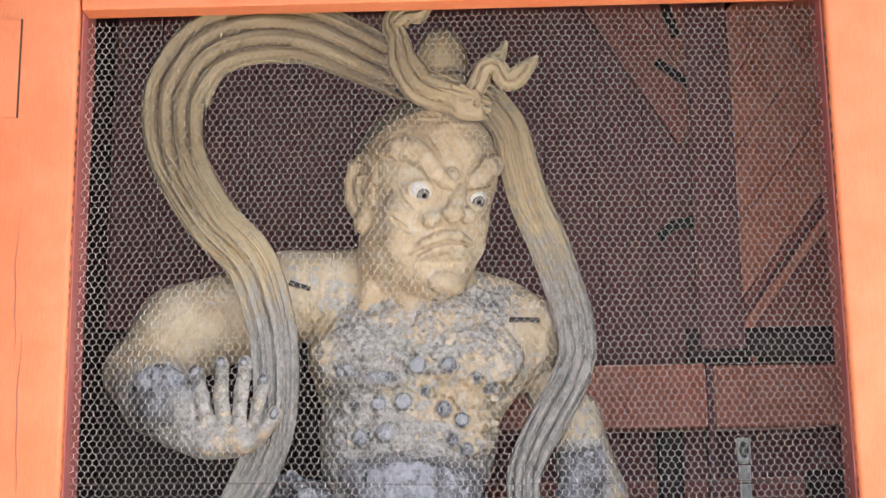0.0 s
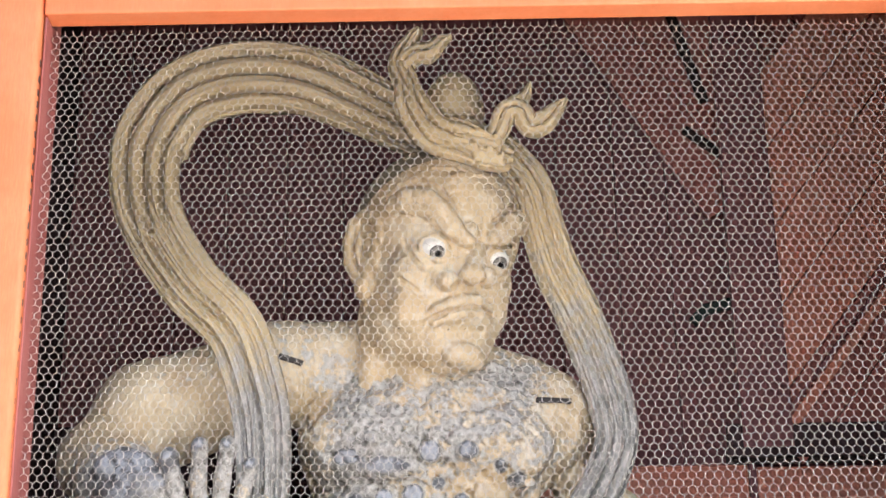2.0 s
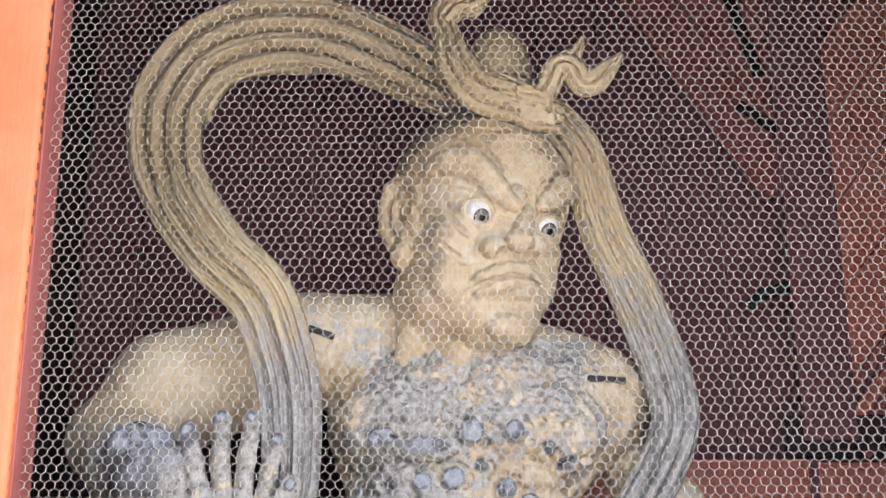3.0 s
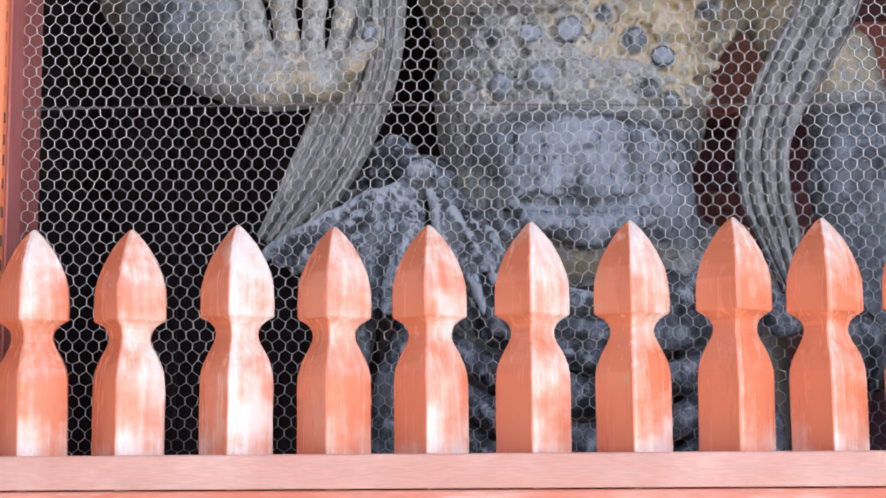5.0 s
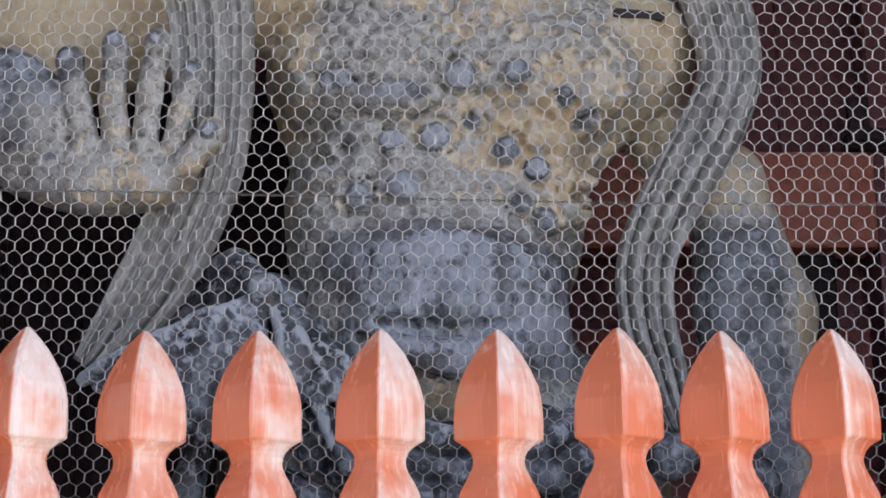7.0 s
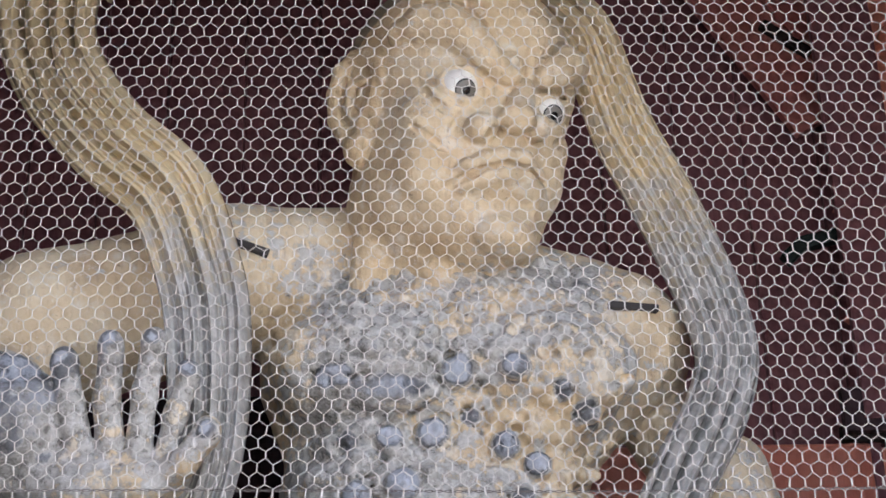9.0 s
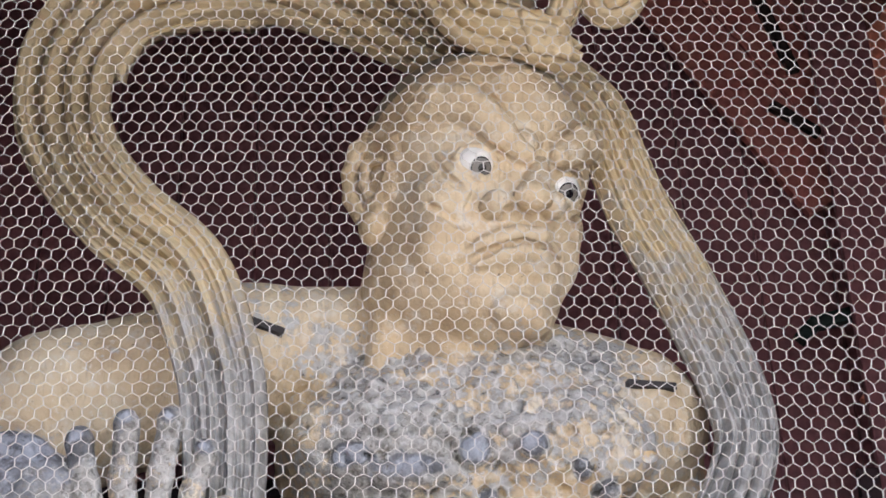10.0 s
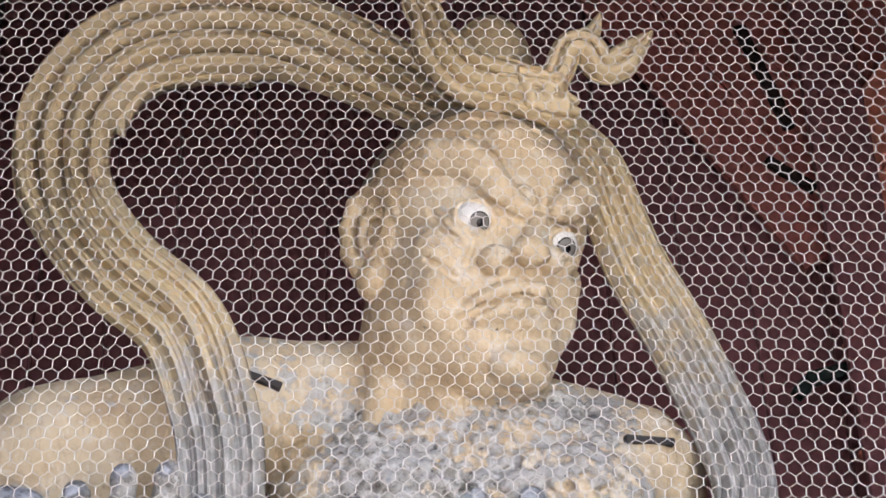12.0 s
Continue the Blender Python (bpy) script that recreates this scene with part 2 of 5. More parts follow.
# ---- mesh helpers ----
def mesh_of(bm, name, *mats):
    me = bpy.data.meshes.new(name)
    bm.to_mesh(me)
    bm.free()
    for m in mats:
        me.materials.append(m)
    return me


def part(name, bm, material, parent=None, label=""):
    ob = new(name, mesh_of(bm, name, material))
    if parent is not None:
        ob.parent = parent
    return tagged(ob, label)


def box(x0, x1, y0, y1, z0, z1, bevel=0.0, segments=2):
    bm = bmesh.new()
    bmesh.ops.create_cube(bm, size=1)
    for v in bm.verts:
        v.co = ((x0 + x1) / 2 + v.co.x * (x1 - x0), (y0 + y1) / 2 + v.co.y * (y1 - y0), (z0 + z1) / 2 + v.co.z * (z1 - z0))
    if bevel:
        bmesh.ops.bevel(bm, geom=bm.edges[:], offset=bevel, segments=segments, affect="EDGES", profile=0.5)
    return bm


def beam(a, b, wide, thick, bevel=0.006, up=(0, 1, 0)):
    """A bevelled timber from a to b; thick is measured along up."""
    a, b, up = Vector(a), Vector(b), Vector(up)
    t = (b - a).normalized()
    side = t.cross(up).normalized()
    up = side.cross(t)
    bm = box(-wide / 2, wide / 2, -thick / 2, thick / 2, 0, (b - a).length, bevel)
    m = Matrix((side, up, t)).transposed().to_4x4()
    m.translation = a
    if m.to_3x3().determinant() < 0:
        bmesh.ops.reverse_faces(bm, faces=bm.faces[:])
    bm.transform(m)
    return bm


def setting(name, bm, material, label, category):
    return tagged(part(name, bm, material), label, category, kind="structure")


# ---- the large structure ----
XL, XR, YP, LINTEL = -1.043, 1.764, 0.09, 3.872


def ground():
    bm = bmesh.new()
    bmesh.ops.create_grid(bm, x_segments=60, y_segments=60, size=1)
    for v in bm.verts:
        v.co = (v.co.x * abs(v.co.x) * 900, v.co.y * abs(v.co.y) * 900, 0.004 * noise.noise(v.co * 40))
    return setting("ground", bm, PAVING, "pale trodden gravel before the gate", "ground")


ground()
plinth = setting("floor", box(-3.0, 3.6, -0.35, 4.2, 0.01, 0.30, 0.02), STONE, "grey stone plinth under the gate", "floor")


def gate_post(x0, x1, name, label):
    """A square post with softly rounded arrises, swelling a little towards its foot."""
    bm = bmesh.new()
    rings = []
    for k in range(25):
        z = 0.3 + k * 4.5 / 24
        swell = 0.010 * math.sin(math.pi * min(1.0, (z - 0.3) / 4.2))
        ring = []
        w, d, r = (x1 - x0) / 2 + swell - 0.010, 0.062, 0.018
        for cx, cy, a0 in ((1, 1, 0), (-1, 1, 90), (-1, -1, 180), (1, -1, 270)):
            for j in range(4):
                a = radians(a0 + 30 * j)
                px, py = cx * (w - r) + r * math.cos(a), cy * (d - r) + r * math.sin(a)
                ring.append(bm.verts.new(((x0 + x1) / 2 + px, YP + 0.062 + py, z)))
        rings.append(ring)
    for a, b in zip(rings, rings[1:]):
        for j in range(16):
            bm.faces.new((a[j], a[(j + 1) % 16], b[(j + 1) % 16], b[j]))
    bm.faces.new(rings[-1])
    bm.faces.new(rings[0][::-1])
    for f in bm.faces:
        f.smooth = True
    return setting(name, bm, POST_RED, label, "post")


post_left = gate_post(XL - 0.44, XL, "post_1", "vermilion painted square wooden gate post")
post_right = gate_post(XR, XR + 0.44, "post_2", "vermilion painted square wooden gate post")
# inset repair block with dark joints, let into the face of one post
part("repair_block", box(-1.455, -1.268, YP - 0.006, YP + 0.05, 3.44, 3.835, 0.003), POST_RED, post_left, "stained timber plug let into the post")
part("joint", box(-1.2675, -1.261, YP - 0.003, YP + 0.04, 3.44, 3.835), DARK, post_left, "dark open joint")
lintel = setting("lintel", box(XL + 0.001, XR - 0.001, YP + 0.012, YP + 0.105, LINTEL, LINTEL + 0.36, 0.006), POST_RED, "vermilion painted lintel beam over the opening", "beam")


part("corner_iron", box(XR - 0.018, XR + 0.012, YP - 0.004, YP + 0.03, LINTEL - 0.03, LINTEL + 0.04, 0.003), IRON, post_right, "dark iron corner strap")
for x, z0, z1, post in ((-1.235, 2.55, 3.05, post_left), (-1.205, 2.05, 2.62, post_left), (-1.30, 2.2, 2.75, post_left), (1.93, 2.3, 2.9, post_right), (1.99, 3.0, 3.5, post_right)):
    bm = bmesh.new()
    ring = []
    for k in range(15):
        s = k / 14
        w = 0.0011 * math.sin(math.pi * s) + 0.0001
        wander = 0.006 * math.sin(s * 5 + x * 9) + 0.002 * math.sin(s * 17)
        ring.append([bm.verts.new((x + wander + d * w, YP - 0.0022, z0 + s * (z1 - z0))) for d in (-1, 1)])
    for p, q in zip(ring, ring[1:]):
        bm.faces.new((p[0], p[1], q[1], q[0]))
    ext = bmesh.ops.extrude_face_region(bm, geom=bm.faces[:])
    for v in [g for g in ext["geom"] if isinstance(g, bmesh.types.BMVert)]:
        v.co.y += 0.01
    bmesh.ops.recalc_face_normals(bm, faces=bm.faces[:])
    part("crack", bm, INNER_MAROON, post, "fine dark drying crack")


def battens():
    """Strips that pin the wire to the posts, with a row of staples each."""
    for x, sign in ((XL, 1), (XR, -1)):
        x0, x1 = sorted((x + sign * 0.001, x + sign * 0.007))
        # the dull red also paints the shade on the posts' inner faces
        strip = tagged(part("batten", box(x0, x1, YP + 0.028, 0.192, 0.92, LINTEL - 0.002, 0.002), INNER_RED), "thin batten that pins the wire netting, dulled for shade", "batten", kind="structure")
        edge = box(-0.0012, 0.0012, -0.004, 0.004, -0.011, 0.011)
        shared = mesh_of(edge, "staple", STAPLE)
        for k in range(46):
            st = new("staple", shared)
            st.parent = strip
            st.matrix_basis = pose(x - sign * 0.0015, YP + 0.0185, 1.45 + 0.05 * k + 0.008 * math.sin(k * 5.1), 0, 0, 0)


battens()
# wall darkened to paint in the shade at the left of the bay
setting("wall_left", box(-1.72, -1.62, 0.342, 3.05, 0.3, 5.6), DARK_AND_SHADED, "boarded side wall of the bay, shade painted dark", "wall")
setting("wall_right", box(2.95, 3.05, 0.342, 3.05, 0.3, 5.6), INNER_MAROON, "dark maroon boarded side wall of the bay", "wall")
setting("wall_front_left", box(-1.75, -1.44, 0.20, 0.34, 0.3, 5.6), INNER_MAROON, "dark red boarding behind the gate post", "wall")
# shaded returns of the posts, the shade put into a duller red than POST_RED
setting("jamb_left", box(-1.44, XL - 0.003, 0.216, 0.34, 0.3, 5.6, 0.004), INNER_RED, "inner face of the gate post, shade painted in dull red", "jamb")
setting("jamb_right", box(XR + 0.003, 2.17, 0.216, 0.34, 0.3, 5.6, 0.004), INNER_RED, "inner face of the gate post, shade painted in dull red", "jamb")
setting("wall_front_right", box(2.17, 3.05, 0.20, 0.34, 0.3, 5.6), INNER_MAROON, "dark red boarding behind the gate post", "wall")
setting("wall_above", box(-1.75, 3.05, YP + 0.015, YP + 0.10, LINTEL + 0.362, 5.6), INNER_MAROON, "dark red boarding above the lintel", "wall")
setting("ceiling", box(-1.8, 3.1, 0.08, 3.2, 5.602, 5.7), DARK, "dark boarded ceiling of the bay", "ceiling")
# added, out of view: cuts light from the left so right faces stay brighter
setting("wall_wing", box(-2.45, -2.25, -5.2, 0.195, 0.01, 5.5), DARK, "dark unseen wall added to cut light from the left", "wall")
# unseen eaves, added to keep direct sun off the fence and statue
setting("roof", box(-6.0, 6.8, -2.35, 6.0, 5.75, 5.95, 0.01), DARK, "unseen deep eaves added to keep sun off the gate", "roof")
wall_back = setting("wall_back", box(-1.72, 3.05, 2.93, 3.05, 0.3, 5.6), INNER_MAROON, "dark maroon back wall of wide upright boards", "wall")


def back_boards():
    rng = random.Random(4)
    x = -1.6
    while x < 2.94:
        w = 0.27 + rng.uniform(-0.03, 0.03)
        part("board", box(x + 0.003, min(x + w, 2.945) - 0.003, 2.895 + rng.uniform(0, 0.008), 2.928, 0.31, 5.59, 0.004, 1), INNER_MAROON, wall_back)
        x += w
    # dark boards added where the back wall lies in shade
    low = setting("dado", box(-1.618, -0.30, 2.872, 2.892, 0.31, 3.16, 0.003), DARK_AND_SHADED, "dark boards added to paint shade on the back wall", "wainscot")
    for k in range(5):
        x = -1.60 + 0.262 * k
        part("board", box(x, x + 0.250, 2.846, 2.871, 0.31, 3.15, 0.004, 1), DARK_AND_SHADED, low)


back_boards()


def back_frame():
    """Posts, tie beam and rails in front of the boards."""
    # tie beams in the lit tone, glow painted in to brighten this corner
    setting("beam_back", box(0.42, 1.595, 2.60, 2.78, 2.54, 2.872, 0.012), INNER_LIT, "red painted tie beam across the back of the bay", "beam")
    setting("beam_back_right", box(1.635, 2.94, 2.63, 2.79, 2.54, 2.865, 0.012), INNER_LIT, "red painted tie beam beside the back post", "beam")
    setting("rail_back_1", box(0.42, 2.94, 2.79, 2.892, 2.12, 2.30, 0.008), INNER_RED, "dark red back rail", "rail")
    setting("rail_back_2", box(0.42, 2.94, 2.79, 2.892, 1.66, 1.82, 0.008), INNER_RED, "dark red back rail", "rail")
    setting("post_back_1", box(1.34, 1.47, 2.69, 2.788, 0.3, 2.538, 0.008), DARK, "dark upright stud at the back wall", "post")
    setting("post_back_2", box(1.597, 1.633, 2.61, 2.78, 0.3, 2.88, 0.004), INNER_MAROON, "thin maroon upright between the tie beams", "post")
    # added strip that covers the stepped ends of the slanting boards
    setting("post_back_3", box(1.57, 1.80, 2.535, 2.572, 2.935, 5.6, 0.006), INNER_MAROON, "maroon strip added over the ends of the slanting boards", "post")
    setting("ledge_back", box(1.50, 2.94, 2.58, 2.628, 2.873, 2.93, 0.005), DARK, "dark ledge board on the tie beam", "ledge")


    setting("fascia_back", box(1.50, 2.94, 2.540, 2.576, 2.895, 3.045, 0.004), DARK_AND_SHADED, "dark fascia board over the tie beam", "fascia")
    setting("panel_back", box(2.065, 2.294, 2.48, 2.62, 1.95, 2.306, 0.008), DARK_AND_SHADED, "dark blue-grey timber panel before the back wall", "panel")


back_frame()


def braces():
    """Slanting boards and struts in the dark corner behind the statue."""
    a = new("slanting_boarding")
    a.location = (1.9, 2.58, 3.6)
    tagged(a, "slanting boarding in the dark corner, its red lightened as if lit", "boarding", kind="structure")
    back = a.matrix_basis.inverted()
    for k in range(-4, 4):
        x0, z0 = 1.70 - 0.776 * (0.14 + 0.252 * k), 3.06 + 0.631 * (0.14 + 0.252 * k)
        first, last = max((1.66 + 0.012 * k - x0) / 0.631, (2.945 - z0) / 0.776), min((2.93 - x0) / 0.631, (5.58 - z0) / 0.776)
        y = 2.60 - 0.004 * (k % 2)
        if last < first + 0.1:
            continue
        # light painted in: lit tone above the strut, dimmer red below
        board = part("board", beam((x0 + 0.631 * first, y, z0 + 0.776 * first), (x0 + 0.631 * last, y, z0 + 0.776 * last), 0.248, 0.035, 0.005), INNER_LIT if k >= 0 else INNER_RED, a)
        board.matrix_parent_inverse = back
    part("strut", beam((1.66, 2.56, 2.94), (2.45, 2.53, 3.92), 0.018, 0.03, 0.004), INNER_MAROON, a, "dark strut along the boards").matrix_parent_inverse = back
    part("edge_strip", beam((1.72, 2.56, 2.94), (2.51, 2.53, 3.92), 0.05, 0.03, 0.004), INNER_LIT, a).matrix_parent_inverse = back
    # slanting boards added; their redder tone paints the lit part of the back wall
    b = new("lit_wall_boarding")
    b.location = (1.5, 2.7, 4.6)
    tagged(b, "redder slanting boards standing in for the lit back wall", "boarding", kind="structure")
    for k in range(7):
        x0, y0 = 0.80 + 0.285 * k, 2.74 - 0.006 * (k % 3)
        run = min(1.62 + 0.16 * k, (2.90 - x0) / 0.513)
        board = part("board", beam((x0, y0, 5.55), (x0 + 0.513 * run, y0, 5.55 - 0.858 * run), 0.242, 0.04, 0.006, (0, 1, 0)), INNER_RED, b)
        board.matrix_parent_inverse = b.matrix_basis.inverted()
    for p, q, w in (((1.40, 2.69, 5.20), (1.54, 2.68, 4.70), 0.05), ((1.43, 2.69, 4.56), (1.60, 2.68, 4.42), 0.045)):
        part("batten", beam(p, q, w, 0.03), DARK, b, "dark batten").matrix_parent_inverse = b.matrix_basis.inverted()
    bar = new("iron_bracket")
    bar.location = (1.50, 2.65, 3.615)
    tagged(bar, "dark green iron bracket behind the statue", "bracket", kind="structure")
    for name, p, q in (("arm", (-0.10, 0, -0.06), (-0.04, 0, 0.0)), ("bar", (-0.05, 0, 0.0), (0.17, -0.01, 0.05))):
        part(name, beam(p, q, 0.05, 0.05, 0.006), IRON, bar)


braces()


# ---- the statue ----
class Clay:
    """A block of signed distances to model in, and its skin as a mesh."""

    def __init__(self, low, high, step):
        self.low, self.step = np.array(low, float), step
        self.n = np.ceil((np.array(high) - low) / step).astype(int) + 1
        self.f = np.full(self.n, 0.25, np.float32)

    def window(self, low, high):
        a = np.clip(((np.array(low) - self.low) / self.step).astype(int), 0, self.n - 1)
        b = np.clip(((np.array(high) - self.low) / self.step).astype(int) + 2, 1, self.n)
        cut = tuple(slice(i, j) for i, j in zip(a, b))
        grids = [(self.low[k] + self.step * np.arange(a[k], b[k])).astype(np.float32) for k in range(3)]
        return cut, np.meshgrid(*grids, indexing="ij", sparse=True)

    def blend(self, cut, d, k, carve):
        f = self.f[cut]
        if carve:
            h = np.maximum(k - np.abs(f + d), 0) / k
            self.f[cut] = np.maximum(f, -d) + h * h * k * 0.25
        else:
            h = np.maximum(k - np.abs(f - d), 0) / k
            self.f[cut] = np.minimum(f, d) - h * h * k * 0.25

    def ball(self, centre, radii, k=0.05, turn=None, carve=False):
        """An ellipsoid; turn: a 3 x 3 matrix whose columns are its axes."""
        c, r = np.array(centre, float), np.array(radii, float)
        reach = max(radii) + k + 0.06
        cut, (x, y, z) = self.window(c - reach, c + reach)
        x, y, z = x - c[0], y - c[1], z - c[2]
        if turn is not None:
            m = np.array(turn)
            x, y, z = (m[0, i] * x + m[1, i] * y + m[2, i] * z for i in range(3))
        p = np.sqrt((x / r[0]) ** 2 + (y / r[1]) ** 2 + (z / r[2]) ** 2)
        q = np.sqrt((x / r[0] ** 2) ** 2 + (y / r[1] ** 2) ** 2 + (z / r[2] ** 2) ** 2) + 1e-6
        self.blend(cut, p * (p - 1) / q, k, carve)

    def limb(self, a, b, ra, rb, k=0.05, carve=False):
        """A round limb from a to b, with a radius at either end."""
        a, b = np.array(a, float), np.array(b, float)
        reach = max(ra, rb) + k + 0.06
        cut, (x, y, z) = self.window(np.minimum(a, b) - reach, np.maximum(a, b) + reach)
        d = b - a
        s = np.clip(((x - a[0]) * d[0] + (y - a[1]) * d[1] + (z - a[2]) * d[2]) / max(d @ d, 1e-9), 0, 1)
        far = np.sqrt((x - a[0] - s * d[0]) ** 2 + (y - a[1] - s * d[1]) ** 2 + (z - a[2] - s * d[2]) ** 2)
        self.blend(cut, far - (ra + (rb - ra) * s), k, carve)

    def chain(self, points, radii, k=0.03, carve=False):
        for n in range(len(points) - 1):
            self.limb(points[n], points[n + 1], radii[n], radii[n + 1], k, carve)

    def roughen(self, low, high, size, depth, seed):
        """Worn relief: lattice noise added to the distances in a soft-edged block."""
        cut, grids = self.window(low, high)
        rng = np.random.RandomState(seed)
        table = rng.rand(32, 32, 32).astype(np.float32) * 2 - 1
        total = 0
        for octave in range(3):
            s = size / 2**octave
            cell = [np.floor(g / s).astype(int) for g in grids]
            part_ = [(g / s - c) for g, c in zip(grids, cell)]
            part_ = [p * p * (3 - 2 * p) for p in part_]
            here = 0
            for dx in (0, 1):
                for dy in (0, 1):
                    for dz in (0, 1):
                        w = (part_[0] if dx else 1 - part_[0]) * (part_[1] if dy else 1 - part_[1]) * (part_[2] if dz else 1 - part_[2])
                        here = here + w * table[(cell[0] + dx) % 32, (cell[1] + dy) % 32, (cell[2] + dz) % 32]
            total = total + here / 1.7**octave
        fade = 1
        for g, lo, hi in zip(grids, low, high):
            fade = fade * np.clip((g - lo) / 0.08, 0, 1) * np.clip((hi - g) / 0.08, 0, 1)
        self.f[cut] += (depth * total * fade).astype(np.float32)

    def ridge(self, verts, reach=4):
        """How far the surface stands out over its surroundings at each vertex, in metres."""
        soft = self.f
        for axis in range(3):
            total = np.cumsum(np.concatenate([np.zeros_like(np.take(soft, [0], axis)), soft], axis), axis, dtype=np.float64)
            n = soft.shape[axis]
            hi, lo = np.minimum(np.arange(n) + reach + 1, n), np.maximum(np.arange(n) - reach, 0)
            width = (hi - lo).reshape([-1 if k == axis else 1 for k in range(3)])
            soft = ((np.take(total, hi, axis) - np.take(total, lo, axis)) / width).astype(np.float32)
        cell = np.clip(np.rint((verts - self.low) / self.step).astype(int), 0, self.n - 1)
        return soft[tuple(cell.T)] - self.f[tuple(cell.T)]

    def skin(self):
        """Vertices and quads of the zero surface (naive surface nets)."""
        f, n = self.f, self.n
        s = f < 0
        corners = [(i, j, k) for i in (0, 1) for j in (0, 1) for k in (0, 1)]
        view = lambda a, c: a[c[0] : n[0] - 1 + c[0], c[1] : n[1] - 1 + c[1], c[2] : n[2] - 1 + c[2]]
        count = sum(view(s, c).astype(np.int8) for c in corners)
        cells = np.argwhere((count > 0) & (count < 8))
        ids = np.full(n - 1, -1, np.int64)
        ids[tuple(cells.T)] = np.arange(len(cells))
        val = {c: f[tuple((cells + c).T)] for c in corners}
        total, hits = np.zeros((len(cells), 3)), np.zeros(len(cells))
        for c in corners:
            for axis in range(3):
                if c[axis]:
                    continue
                e = tuple(1 if m == axis else c[m] for m in range(3))
                a, b = val[c], val[e]
                cross = (a < 0) != (b < 0)
                where = np.where(cross, a / np.where(cross, a - b, 1), 0)
                at = np.array(c) + where[:, None] * (np.array(e) - c)
                total += at * cross[:, None]
                hits += cross
        verts = self.low + self.step * (cells + total / hits[:, None])
        quads = []
        for axis in range(3):
            u, v = (axis + 1) % 3, (axis + 2) % 3
            lo = [slice(1, n[m] - 1) for m in range(3)]
            hi = list(lo)
            lo[axis], hi[axis] = slice(0, n[axis] - 1), slice(1, n[axis])
            a, b = s[tuple(lo)], s[tuple(hi)]
            edges = np.argwhere(a != b)
            inside = a[tuple(edges.T)]
            base = edges + 1
            base[:, axis] -= 1
            du, dv = np.eye(3, dtype=int)[u], np.eye(3, dtype=int)[v]
            ring = [ids[tuple((base - p).T)] for p in (du + dv, dv, 0 * du, du)]
            q = np.stack(ring, 1)
            quads.append(np.where(inside[:, None], q, q[:, ::-1]))
        q = np.concatenate(quads)
        return verts, q[(q >= 0).all(1)]


class Pile:
    """Gathers vertices, faces, materials and the weathering of one mesh."""

    def __init__(self):
        self.v, self.f, self.m, self.w, self.count = [], [], [], [], 0

    def add(self, verts, faces, material, weather):
        verts = np.asarray(verts, float)
        self.v.append(verts)
        self.f += [tuple(int(i) + self.count for i in f) for f in faces]
        self.m += list(np.broadcast_to(material, len(faces)))
        self.w.append(np.broadcast_to(weather, len(verts)))
        self.count += len(verts)

    def mesh(self, name, mats, stance):
        me = bpy.data.meshes.new(name)
        verts = np.concatenate(self.v)
        verts = verts @ stance[:, :3].T + stance[:, 3]
        me.from_pydata(verts.tolist(), [], self.f)
        for m in mats:
            me.materials.append(m)
        me.polygons.foreach_set("material_index", np.array(self.m, np.int32))
        me.polygons.foreach_set("use_smooth", np.ones(len(self.f), bool))
        att = me.attributes.new("weather", "FLOAT", "POINT")
        att.data.foreach_set("value", np.concatenate(self.w).astype(np.float32))
        me.update()
        return me


def smooth_path(points, steps):
    """Catmull-Rom through rows of numbers."""
    p = np.array(points, float)
    p = np.vstack([2 * p[0] - p[1], p, 2 * p[-1] - p[-2]])
    out = []
    for n in range(1, len(p) - 2):
        for s in np.linspace(0, 1, steps, endpoint=False):
            a, b, c, d = p[n - 1 : n + 3]
            out.append(0.5 * (2 * b + (c - a) * s + (2 * a - 5 * b + 4 * c - d) * s**2 + (3 * b - a - 3 * c + d) * s**3))
    return np.array(out + [p[-2]])


